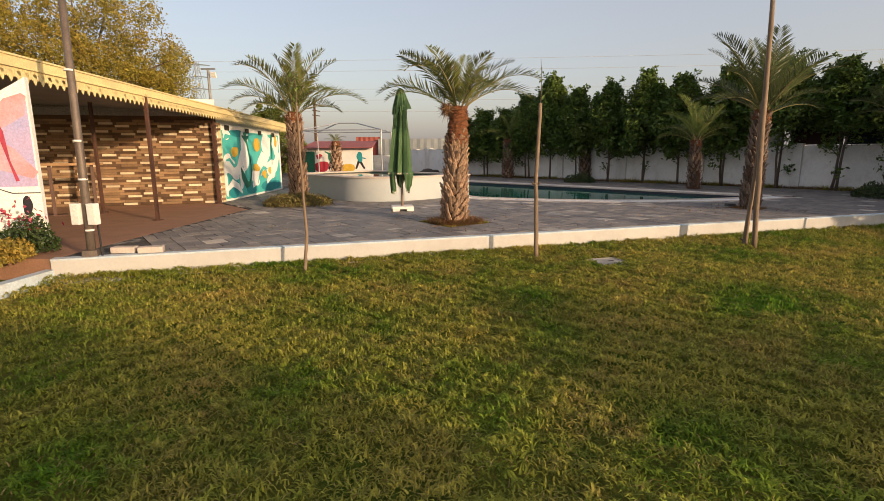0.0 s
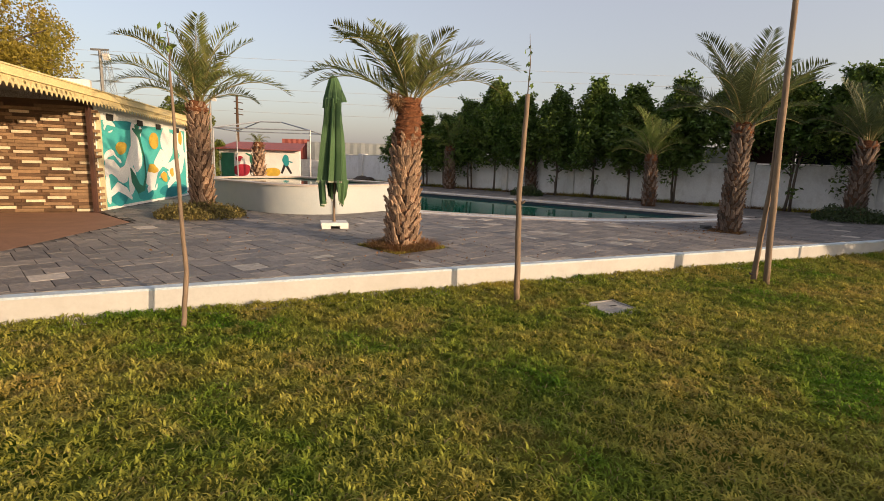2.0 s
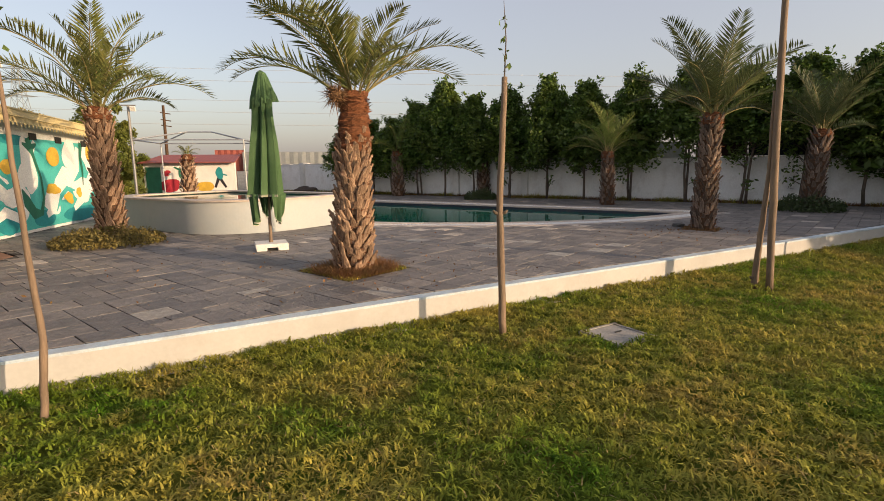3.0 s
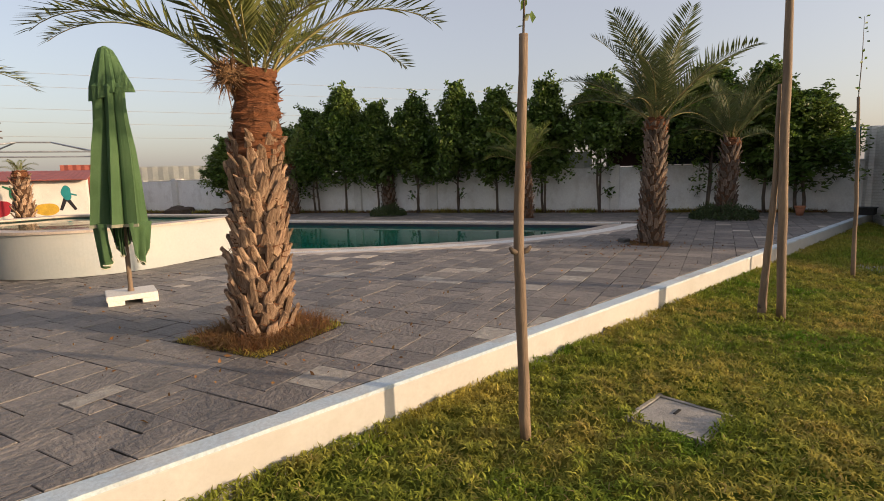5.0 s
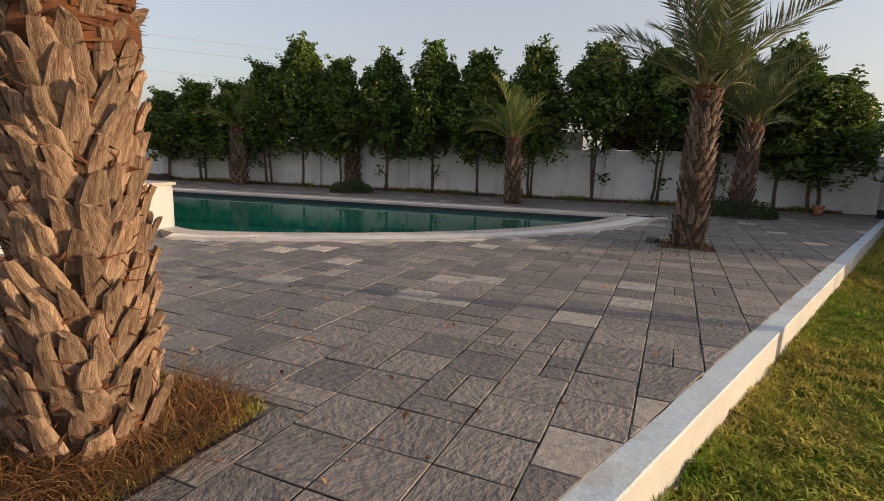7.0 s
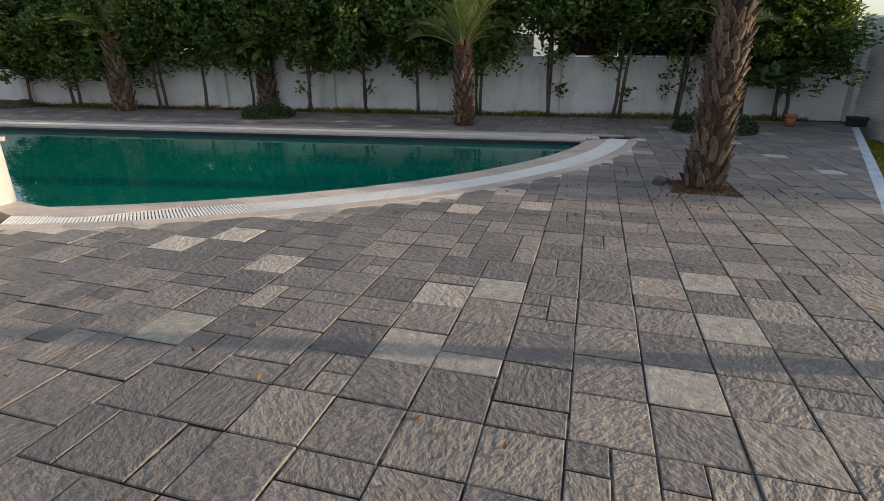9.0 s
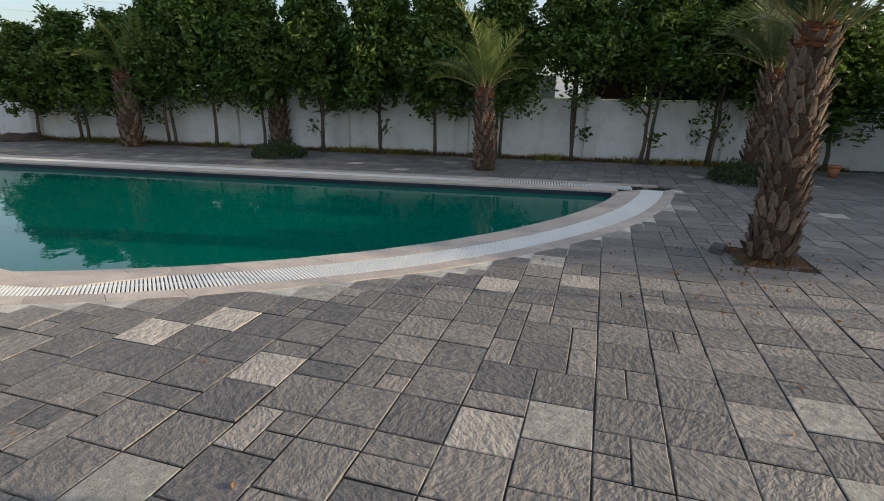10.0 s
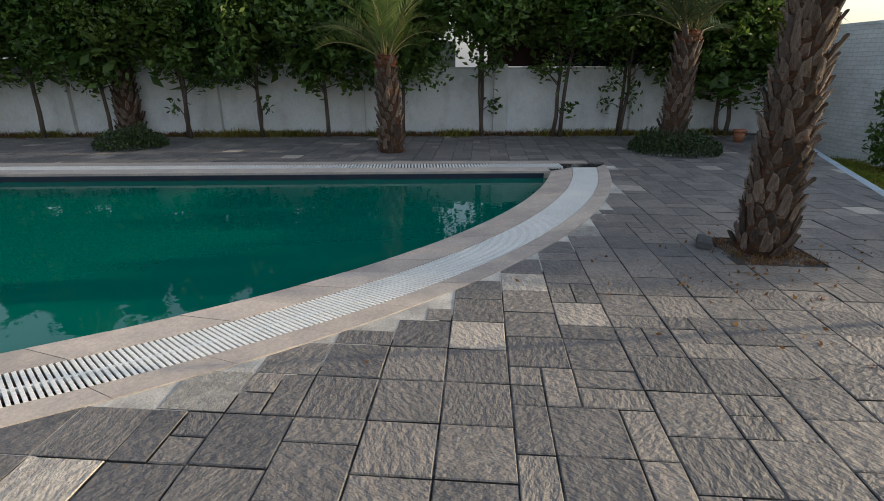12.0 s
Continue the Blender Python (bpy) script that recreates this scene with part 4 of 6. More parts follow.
make_stake([(-1.63, 6.0, -0.05), (-1.58, 6.01, 0.5), (-1.60, 6.01, 1.2), (-1.62, 6.01, 2.05)], [0.022, 0.019, 0.015, 0.009], "slim bare wooden stake on the lawn", 0.35, 1)
make_stake([(1.335, 6.875, 0.0), (1.30, 6.885, 1.06), (1.33, 6.88, 2.1)], [0.031, 0.028, 0.022], "straight bare wooden stake with a knot on the lawn", 0.55, 2, (1.30, 6.885, 1.05))
make_stake([(4.75, 7.85, 0.0), (4.72, 7.9, 1.5), (4.68, 7.93, 3.6)], [0.041, 0.037, 0.031], "tall thick wooden stake leaning slightly on the lawn", 0, 3)
make_stake([(4.68, 8.0, 0.0), (4.69, 7.99, 0.5), (4.72, 7.97, 1.3), (4.70, 7.97, 2.2)], [0.04, 0.032, 0.026, 0.015], "crooked thin trunk tied to the tall stake", 0, 4, (4.66, 8.0, 0.12))
make_stake([(7.37, 8.71, 0.0), (7.35, 8.74, 1.2), (7.32, 8.79, 2.3)], [0.026, 0.022, 0.017], "slim wooden stake with a young sapling", 0.95, 5)

# ---- house with porch, painted wall and fretwork eave ----
M_CLAD = [material("cladding_cream", (0.68, 0.56, 0.39), (0.58, 0.47, 0.32), 6, 0.8, 0.5, 50, vary="object", spread=0.2),
          material("cladding_tan", (0.29, 0.18, 0.095), (0.22, 0.135, 0.075), 6, 0.8, 0.5, 50, vary="object", spread=0.25),
          material("cladding_brown", (0.125, 0.068, 0.035), (0.085, 0.048, 0.026), 6, 0.8, 0.5, 50, vary="object", spread=0.25)]


def eave_at(y):
    return Vector((-5.17 - 0.0474 * (y - 6.0), y))


def eave_z(y):
    """Bottom of the fretwork, which falls slightly towards the far end."""
    return 2.36 - 0.0202 * (y - 6.0)


EY0, EY1 = 1.5, 17.45
roof = thing("porch_roof", Matrix(), "cream sheet roof with a scalloped fretwork eave", "roof", kind="structure")
bm = bmesh.new()
for x0, y0, x1, y1 in ((0, EY0, 0, EY1),):
    p, q = eave_at(EY0), eave_at(EY1)
    v = [bm.verts.new(c) for c in ((*p, eave_z(EY0) + 0.33), (*q, eave_z(EY1) + 0.26), (q.x - 6, q.y, eave_z(EY1) + 0.5), (p.x - 6, p.y, eave_z(EY0) + 0.5))]
    w = [bm.verts.new(c.co - Vector((0, 0, 0.06))) for c in v]
    bm.faces.new(v), bm.faces.new(w[::-1])
    for i in range(4):
        bm.faces.new((v[i], v[(i + 1) % 4], w[(i + 1) % 4], w[i]))
part("roof_slab", bm, M_CREAM, roof)
bm = bmesh.new()
v = [bm.verts.new(c) for c in ((p.x - 0.05, p.y, eave_z(EY0) + 0.24), (q.x - 0.05, q.y, eave_z(EY1) + 0.18), (q.x - 5.9, q.y, eave_z(EY1) + 0.4), (p.x - 5.9, p.y, eave_z(EY0) + 0.4))]
w = [bm.verts.new(c.co + Vector((0, 0, 0.02))) for c in v]
bm.faces.new(v[::-1]), bm.faces.new(w)
for i in range(4):
    bm.faces.new((v[i], v[(i + 1) % 4], w[(i + 1) % 4], w[i]))
part("ceiling_board", bm, M_GREYSHEET, roof)
bm = bmesh.new()
p, q = eave_at(EY0) + Vector((0.012, 0)), eave_at(EY1) + Vector((0.012, 0))
for z0, z1, o in ((0.19, 0.345, 0.012), (0.185, 0.205, 0.026), (0.325, 0.35, 0.03)):
    v = []
    for c, y, k in ((p, EY0, 1.0), (q, EY1, 0.8)):
        for zz, oo in ((z0, 0), (z1, 0), (z1, o), (z0, o)):
            v.append(bm.verts.new((c.x + oo, c.y, eave_z(y) + zz * k)))
    bm.faces.new(v[:4]), bm.faces.new(v[4:][::-1])
    for i in range(4):
        bm.faces.new((v[i], v[(i + 1) % 4], v[4 + (i + 1) % 4], v[4 + i]))
part("fascia", bm, M_CREAM, roof)


def tooth_mesh():
    """One fretwork tooth with a pointed foot and pierced openings, thin board."""
    bm = bmesh.new()
    w = 0.062
    out = [(-w, 0.2), (-w, 0.07), (-w * 0.72, 0.055), (-w * 0.55, 0.075), (-w * 0.32, 0.03), (0, 0.0), (w * 0.32, 0.03), (w * 0.55, 0.075), (w * 0.72, 0.055), (w, 0.07), (w, 0.2)]
    hole = [(0.03 * math.sin(t) ** 3 * 1.0, 0.118 + 0.026 * (math.cos(t) - 0.35 * math.cos(2 * t))) for t in [2 * math.pi * i / 14 for i in range(15)]]
    # outer ring, then the hole reached by a slit from the top edge
    ring = out + [(0.0006, 0.2)] + hole[::-1] + [(-0.0006, 0.2)]
    f = bm.faces.new([bm.verts.new((x, 0, z)) for x, z in ring])
    bmesh.ops.triangulate(bm, faces=[f])
    r = bmesh.ops.extrude_face_region(bm, geom=bm.faces[:])
    bmesh.ops.translate(bm, vec=(0, 0.01, 0), verts=[v for v in r["geom"] if isinstance(v, bmesh.types.BMVert)])
    return from_bm("fretwork_tooth", bm, M_CREAM)


tooth = tooth_mesh()
n = int((EY1 - EY0) / 0.126)
for i in range(n):
    y = EY0 + (EY1 - EY0) * (i + 0.5) / n
    c = eave_at(y)
    piece("fretwork_tooth", tooth, roof, Matrix.Translation((c.x + 0.012, y, eave_z(y))) @ Matrix.Rotation(radians(92.7), 4, "Z"))

# brick-clad wall at the back of the porch
B0, B1 = Vector((-5.74, 12.36)), Vector((-9.9, 11.0))
bd = (B1 - B0).normalized()
bang = math.atan2(bd.y, bd.x)
blen = (B1 - B0).length
bmx = Matrix.Translation((*B0, 0)) @ Matrix.Rotation(bang, 4, "Z")
bm = bmesh.new()
box(bm, blen, 0.2, 2.6, Matrix.Translation((blen / 2, -0.12, 0.0)))
wall_porch = solid("wall_porch", bm, M_CLAD[2], "porch wall clad in cream and brown split stone strips", "wall", kind="structure", m=bmx)
rnd = random.Random(4)
clad = []
for k in range(3):
    bm = bmesh.new()
    box(bm, (0.29, 0.44, 0.44)[k], 0.035, (0.050, 0.054, 0.054)[k], Matrix.Translation((0, 0.012, 0)), 0.004)
    clad.append(from_bm("stone_strip", bm, M_CLAD[k]))
for row in range(33):
    for c in range(10):
        s = 0.225 + c * 0.445 - (0.11 if row % 2 else 0)
        if s > blen - 0.2:
            continue
        k = (0, 1, 2)[(row + 2 * (c % 2)) % 3]
        if k == 0 and rnd.random() < 0.12:
            k = 1
        elif k == 2 and rnd.random() < 0.25:
            k = 1
        piece("stone_strip", clad[k], wall_porch, Matrix.Translation((s, -0.015 + (0.024 if k == 0 else 0.008 if k == 1 else 0.0) + rnd.uniform(-0.006, 0.006), DECK + row * 0.06)))
# lintel wall above, in shade
bm = bmesh.new()
box(bm, blen, 0.16, 0.4, Matrix.Translation((blen / 2, -0.1, 2.35)))
part("upper_wall", bm, M_WHITE, wall_porch)

# painted wall
MW0, MW1 = Vector((-5.76, 12.45)), Vector((-5.98, 17.25))
md = (MW1 - MW0)
mm = Matrix.Translation((*MW0, 0)) @ Matrix.Rotation(math.atan2(md.y, md.x), 4, "Z")
bm = bmesh.new()
box(bm, md.length, 0.2, 2.42, Matrix.Translation((md.length / 2, 0.1, 0.0)))
M_MURAL_W = material("mural_white", (0.80, 0.80, 0.77), (0.74, 0.75, 0.72), 2, 0.7, 0.1, 40)
wall_mural = solid("wall_mural", bm, M_MURAL_W, "white house wall painted with a teal and yellow mural", "wall", kind="structure", m=mm)
M_TEAL = material("mural_teal", (0.05, 0.42, 0.40), (0.07, 0.46, 0.42), 3, 0.7, 0.1, 40)
M_TEAL_D = material("mural_deep_teal", (0.015, 0.27, 0.30), None, 3, 0.7, 0.1, 40)
M_GREEN_P = material("mural_green", (0.02, 0.16, 0.10), None, 3, 0.7, 0.1, 40)
M_YELLOW_P = material("mural_yellow", (0.66, 0.42, 0.05), None, 3, 0.7, 0.1, 40)
M_CREAM_P = material("mural_cream", (0.68, 0.58, 0.34), None, 3, 0.7, 0.1, 40)


def blob(bm, cx, cz, rx, rz, wob, seed, y, n=28):
    """A painted patch with a wavy outline, a thin coat in the wall's own plane."""
    r = random.Random(seed)
    ph = [r.uniform(0, 6.28) for _ in range(3)]
    pts = []
    for i in range(n):
        t = 2 * math.pi * i / n
        k = 1 + wob * (0.6 * math.sin(2 * t + ph[0]) + 0.5 * math.sin(3 * t + ph[1]) + 0.3 * math.sin(5 * t + ph[2]))
        pts.append((cx + rx * k * math.cos(t), cz + rz * k * math.sin(t)))
    f = bm.faces.new([bm.verts.new((x, y, z)) for x, z in pts])
    r2 = bmesh.ops.extrude_face_region(bm, geom=[f])
    bmesh.ops.translate(bm, vec=(0, -0.003, 0), verts=[v for v in r2["geom"] if isinstance(v, bmesh.types.BMVert)])
    return bm


def swoosh(bm, pts, widths, y):
    """A painted stroke along points."""
    a, b = [], []
    for i, (x, z) in enumerate(pts):
        x0, z0 = pts[max(0, i - 1)]
        x1, z1 = pts[min(len(pts) - 1, i + 1)]
        d = math.hypot(x1 - x0, z1 - z0)
        nx, nz = -(z1 - z0) / d * widths[i], (x1 - x0) / d * widths[i]
        a.append(bm.verts.new((x + nx, y, z + nz)))
        b.append(bm.verts.new((x - nx, y, z - nz)))
    for i in range(len(pts) - 1):
        bm.faces.new((a[i], a[i + 1], b[i + 1], b[i]))
    return bm


def paint(name, mat, shapes, parent, label=""):
    for fn, args in shapes:
        bm = bmesh.new()
        fn(bm, *args)
        part(name, bm, mat, parent, label)


bm = bmesh.new()
box(bm, 4.45, 0.006, 1.72, Matrix.Translation((2.42, -0.003, 0.33)))
part("teal_field", bm, M_TEAL, wall_mural)
paint("deep_teal_field", M_TEAL_D, [(blob, (0.75, 0.55, 0.42, 0.22, 0.1, 6, -0.007)), (blob, (3.7, 0.48, 0.9, 0.17, 0.08, 7, -0.007)), (blob, (1.2, 2.0, 0.45, 0.10, 0.15, 8, -0.007)), (blob, (2.0, 0.5, 0.4, 0.16, 0.1, 9, -0.007))], wall_mural)
paint("cloud", M_MURAL_W, [(blob, (0.55, 1.22, 0.33, 0.24, 0.2, 9, -0.011)), (blob, (0.95, 0.95, 0.2, 0.2, 0.25, 21, -0.011)), (blob, (1.62, 1.5, 0.26, 0.5, 0.2, 10, -0.011)), (blob, (1.35, 0.85, 0.18, 0.3, 0.2, 22, -0.011)), (blob, (2.35, 0.8, 0.28, 0.26, 0.25, 12, -0.011)), (blob, (2.9, 1.05, 0.35, 0.2, 0.25, 23, -0.011)), (blob, (3.35, 1.75, 0.28, 0.42, 0.2, 13, -0.011)), (blob, (3.75, 1.0, 0.5, 0.25, 0.2, 24, -0.011)), (blob, (4.25, 1.75, 0.28, 0.36, 0.2, 25, -0.011)), (blob, (0.5, 1.95, 0.25, 0.12, 0.2, 26, -0.011)), (blob, (0.3, 0.7, 0.1, 0.3, 0.15, 27, -0.011))], wall_mural)
paint("white_wave", M_MURAL_W, [(swoosh, ([(0.2, 1.05), (0.5, 1.15), (0.85, 0.95), (1.15, 1.05), (1.45, 1.4), (1.75, 1.75), (1.95, 2.0)], [0.1, 0.16, 0.12, 0.15, 0.17, 0.12, 0.05], -0.0125)), (swoosh, ([(0.3, 0.55), (0.7, 0.72), (1.05, 0.6), (1.3, 0.42)], [0.05, 0.1, 0.09, 0.03], -0.0125)), (swoosh, ([(2.1, 0.55), (2.4, 0.7), (2.7, 1.15), (3.0, 1.4), (3.3, 1.3), (3.6, 1.5), (3.75, 1.95)], [0.06, 0.14, 0.16, 0.14, 0.16, 0.14, 0.08], -0.0125)), (swoosh, ([(3.3, 0.6), (3.8, 0.85), (4.2, 1.1), (4.55, 1.5)], [0.06, 0.14, 0.2, 0.12], -0.0125))], wall_mural)
paint("teal_wave", M_TEAL, [(swoosh, ([(0.35, 1.3), (0.6, 1.32), (0.85, 1.15), (1.1, 1.25)], [0.015, 0.05, 0.05, 0.015], -0.0145)), (swoosh, ([(2.5, 0.6), (2.75, 0.9), (3.05, 1.05), (3.4, 1.0)], [0.015, 0.06, 0.06, 0.02], -0.0145)), (swoosh, ([(0.25, 1.75), (0.45, 1.9), (0.75, 1.92)], [0.02, 0.07, 0.02], -0.0145))], wall_mural)
paint("sun_spot", M_YELLOW_P, [(blob, (2.6, 1.72, 0.26, 0.2, 0.05, 14, -0.015)), (blob, (0.95, 1.52, 0.24, 0.13, 0.12, 15, -0.015)), (blob, (2.45, 1.06, 0.25, 0.12, 0.25, 16, -0.015)), (blob, (3.1, 0.85, 0.2, 0.12, 0.25, 17, -0.015)), (blob, (4.3, 1.85, 0.12, 0.2, 0.15, 18, -0.015)), (blob, (3.6, 0.95, 0.14, 0.1, 0.2, 19, -0.015))], wall_mural)
paint("dark_stroke", M_GREEN_P, [(swoosh, ([(1.3, 1.1), (1.42, 0.86), (1.65, 0.62), (1.9, 0.62), (2.05, 0.9), (2.03, 1.3), (1.85, 1.7), (1.7, 2.05)], [0.02, 0.13, 0.12, 0.07, 0.04, 0.035, 0.05, 0.1], -0.0155)), (swoosh, ([(3.85, 1.1), (3.9, 1.45), (3.85, 1.75), (3.95, 2.05)], [0.02, 0.05, 0.06, 0.09], -0.0155)), (swoosh, ([(1.5, 1.95), (1.75, 1.85), (2.0, 1.95)], [0.02, 0.09, 0.02], -0.017))], wall_mural)
bm = bmesh.new()
box(bm, 0.15, 0.03, 1.9, Matrix.Translation((0.1, -0.015, 0.285)))
part("cream_border", bm, M_CREAM_P, wall_mural)
for s in (0.55, 1.9, 2.9, 4.1):
    bm = bmesh.new()
    box(bm, 0.26, 0.012, 0.13, Matrix.Translation((s, -0.022, 2.06 - 0.02 * s)))
    part("vent", bm, M_DARK, wall_mural, "dark vent slot under the eave")

# porch floor and posts
bm = bmesh.new()
prism(bm, [(-4.44, 5.5), (-4.44, 10.85), (-5.74, 12.24), (-10.2, 10.8), (-10.2, 5.5)], 0.02, 0.276)
solid("porch_floor", bm, M_PORCH, "reddish brown porch floor", "floor", kind="structure")


def make_post(x, y, z1, s=0.055):
    t = thing("porch_post", pose(x, y, 0.276), "dark brown steel porch post", "post", "porch posts")
    bm = bmesh.new()
    box(bm, s, s, z1 - 0.276, None, 0.004)
    part("shaft", bm, M_BROWN_STEEL, t)
    bm = bmesh.new()
    box(bm, s * 2.4, s * 2.4, 0.012, None, 0.002)
    part("foot_plate", bm, M_BROWN_STEEL, t)


make_post(-5.31, 8.99, 2.5)
make_post(-5.73, 12.22, 2.45, 0.07)
make_post(-7.15, 10.1, 2.5)
t = thing("bar_table", pose(-7.66, 9.9, 0.276, 0, 0, 38), "high wooden bar table on dark steel legs", "table")
bm = bmesh.new()
box(bm, 1.25, 0.3, 0.05, Matrix.Translation((0, 0, 0.98)), 0.006)
part("tabletop", bm, M_WOOD, t)
for sx in (-0.28, 0.42):
    bm = bmesh.new()
    box(bm, 0.06, 0.06, 0.98, Matrix.Translation((sx, 0, 0.0)), 0.004)
    box(bm, 0.4, 0.3, 0.015, Matrix.Translation((sx, 0, 0.0)), 0.003)
    part("leg", bm, M_BROWN_STEEL, t)

# painted panel at the corner of the porch
M_LILAC = material("panel_lilac", (0.46, 0.36, 0.55), (0.36, 0.35, 0.60), 3, 0.6, 0.1, 40)
M_PINK = material("panel_pink", (0.68, 0.27, 0.28), (0.58, 0.36, 0.44), 4, 0.6, 0.1, 40)
M_CRIMSON = material("panel_crimson", (0.42, 0.05, 0.09), None, 4, 0.6, 0.1, 40)
M_BLACK_P = material("panel_black", (0.02, 0.018, 0.025), None, 4, 0.6, 0.1, 40)
pm = Matrix.Translation((-5.03, 6.15, 0.0)) @ Matrix.Rotation(radians(200), 4, "Z")
panel = thing("garden_screen", pm, "tall screen painted lilac and white with dark spots", "screen")
bm = bmesh.new()
prof = [(0, 0.1), (0, 2.4), (-0.0, 2.41), (0.12, 2.33), (0.3, 2.22), (0.5, 2.17), (1.6, 2.15), (1.6, 0.1)]
f = bm.faces.new([bm.verts.new((x, 0, z)) for x, z in prof])
r2 = bmesh.ops.extrude_face_region(bm, geom=[f])
bmesh.ops.translate(bm, vec=(0, -0.1, 0), verts=[v for v in r2["geom"] if isinstance(v, bmesh.types.BMVert)])
part("board", bm, M_MURAL_W, panel)
for name, mat, shapes in (("lilac_field", M_LILAC, [(swoosh, ([(0.015, 1.6), (0.8, 1.6), (1.585, 1.6)], [0.52, 0.52, 0.52], 0.004))]),
                          ("pink_streak", M_PINK, [(swoosh, ([(0.02, 1.22), (0.3, 1.42), (0.65, 1.68), (1.1, 1.72)], [0.05, 0.16, 0.13, 0.07], 0.009)), (swoosh, ([(0.03, 2.2), (0.15, 2.05), (0.35, 1.86), (0.6, 1.8)], [0.03, 0.14, 0.08, 0.03], 0.009))]),
                          ("crimson_stroke", M_CRIMSON, [(swoosh, ([(0.22, 1.15), (0.28, 1.4), (0.33, 1.75), (0.4, 2.0)], [0.02, 0.012, 0.035, 0.01], 0.012))]),
                          ("dark_spot", M_BLACK_P, [(blob, (0.16, 0.84, 0.055, 0.12, 0.12, 5, 0.006)), (blob, (0.62, 0.74, 0.12, 0.06, 0.12, 6, 0.006)), (blob, (0.33, 0.52, 0.05, 0.045, 0.15, 7, 0.006)), (swoosh, ([(0.0, 1.0), (0.3, 1.0), (0.6, 1.12), (1.0, 1.15)], [0.006, 0.006, 0.006, 0.006], 0.006)), (swoosh, ([(0.03, 0.62), (0.12, 0.45), (0.3, 0.32)], [0.005, 0.006, 0.005], 0.006))])):
    paint(name, mat, shapes, panel)

# ---- lamp pole with boxes, at the end of the kerb ----
M_POLE = material("dull_brown_steel", (0.16, 0.125, 0.10), (0.12, 0.095, 0.08), 6, 0.55, 0.15, 60, metal=0.3)
lp = thing("lamp_pole", pose(-4.12, 5.7, 0), "tall grey steel pole with white junction boxes", "lamp pole")
bm = bmesh.new()
tube(bm, [(0, 0, 0.02), (0.02, 0.0, 1.2), (0.03, 0.03, 3.6)], [0.05, 0.045, 0.036], 14)
part("shaft", bm, M_POLE, lp, smooth=True)
bm = bmesh.new()
box(bm, 0.16, 0.16, 0.35, Matrix.Rotation(0.4, 4, "Z"), 0.01)
part("base_sleeve", bm, M_POLE, lp)
for sx in (-0.1, 0.1):
    bm = bmesh.new()
    box(bm, 0.1, 0.09, 0.25, Matrix.Translation((sx + 0.01, -0.03, 0.66)), 0.012)
    part("junction_box", bm, M_WHITE, lp, "white plastic junction box")
for zz in (0.58, 1.18, 1.62, 2.4):
    bm = bmesh.new()
    tube(bm, [(0.015, 0, zz), (0.015, 0, zz + 0.02)], [0.05, 0.05], 14)
    part("strap", bm, M_WHITE, lp)
bm = bmesh.new()
tube(bm, [(0.08, 0.05, 0.9), (0.1, 0.04, 0.5), (0.14, 0.0, 0.12), (0.2, 0.05, 0.05), (0.16, 0.12, 0.18), (0.1, 0.05, 0.08)], [0.012] * 6, 7)
part("cable", bm, M_DARK, lp, smooth=True)
bm = bmesh.new()
box(bm, 0.62, 0.36, 0.05, Matrix.Translation((-3.98, 5.6, 0.0)) @ Matrix.Rotation(0.2, 4, "Z"), 0.015)
solid("footing_slab", bm, M_CONCRETE, "rough concrete slab round the lamp pole", "slab")
rnd = random.Random(12)
for x, y, s in ((-4.5, 5.78, 0.2), (-4.33, 5.68, 0.16), (-4.62, 6.0, 0.17), (-4.4, 5.95, 0.2)):
    bm = bmesh.new()
    bmesh.ops.create_icosphere(bm, subdivisions=2, radius=s * 0.6)
    for v in bm.verts:
        v.co *= 1 + 0.25 * noise.noise(v.co * 9 + Vector((x * 7, y * 3, 0)))
        v.co.z = v.co.z * 0.55 + s * 0.28
        v.co.z = max(v.co.z, 0)
    solid("rock", bm, M_CONCRETE, "rough pale stone beside the lamp pole", "rock", "rocks by the pole", m=pose(x, y, 0.02, 0, 0, rnd.uniform(0, 360)), smooth=True)
for x, y, a in ((-3.84, 5.9, 8), (-3.52, 5.93, 20)):
    bm = bmesh.new()
    box(bm, 0.28, 0.13, 0.075, None, 0.012)
    solid("loose_block", bm, M_COPING, "loose pale stone block lying on the kerb", "block", "loose blocks", m=pose(x, y, DECK - 0.005, 0, 0, a))
# flower bed beside the porch
bm = bmesh.new()
band(bm, [(-4.42, 1.0), (-4.43, 5.5)], [(-4.54, 1.0), (-4.55, 5.5)], -0.05, 0.15)
solid("bed_kerb", bm, M_KERB_TOP, "pale painted kerb of a flower bed", "kerb", kind="structure")

# ---- far wall with painted shapes, roof, gazebo, masts ----
FY = 28.5
bm = bmesh.new()
box(bm, 3.9, 0.3, 1.55, Matrix.Translation((-6.95, FY + 0.15, 0.2)))
far_house = thing("outbuilding", Matrix(), "low white outbuilding with painted wall and red sheet roof", "building")
part("wall", bm, M_WHITE, far_house)
bm = bmesh.new()
k = 46
band(bm, [(-9.0 + 4.1 * i / k, FY - 0.35) for i in range(k + 1)], [(-9.0 + 4.1 * i / k, FY + 2.2) for i in range(k + 1)], 0, 0.03)
for v in bm.verts:
    back = v.co.y > FY
    v.co.z += (2.12 if back else 1.72) + 0.012 * (round((v.co.x + 9.0) / 4.1 * k) % 2)
    if back:
        v.co.x = -6.95 + (v.co.x + 6.95) * 0.9
part("roof", bm, M_REDROOF, far_house)
bm = bmesh.new()
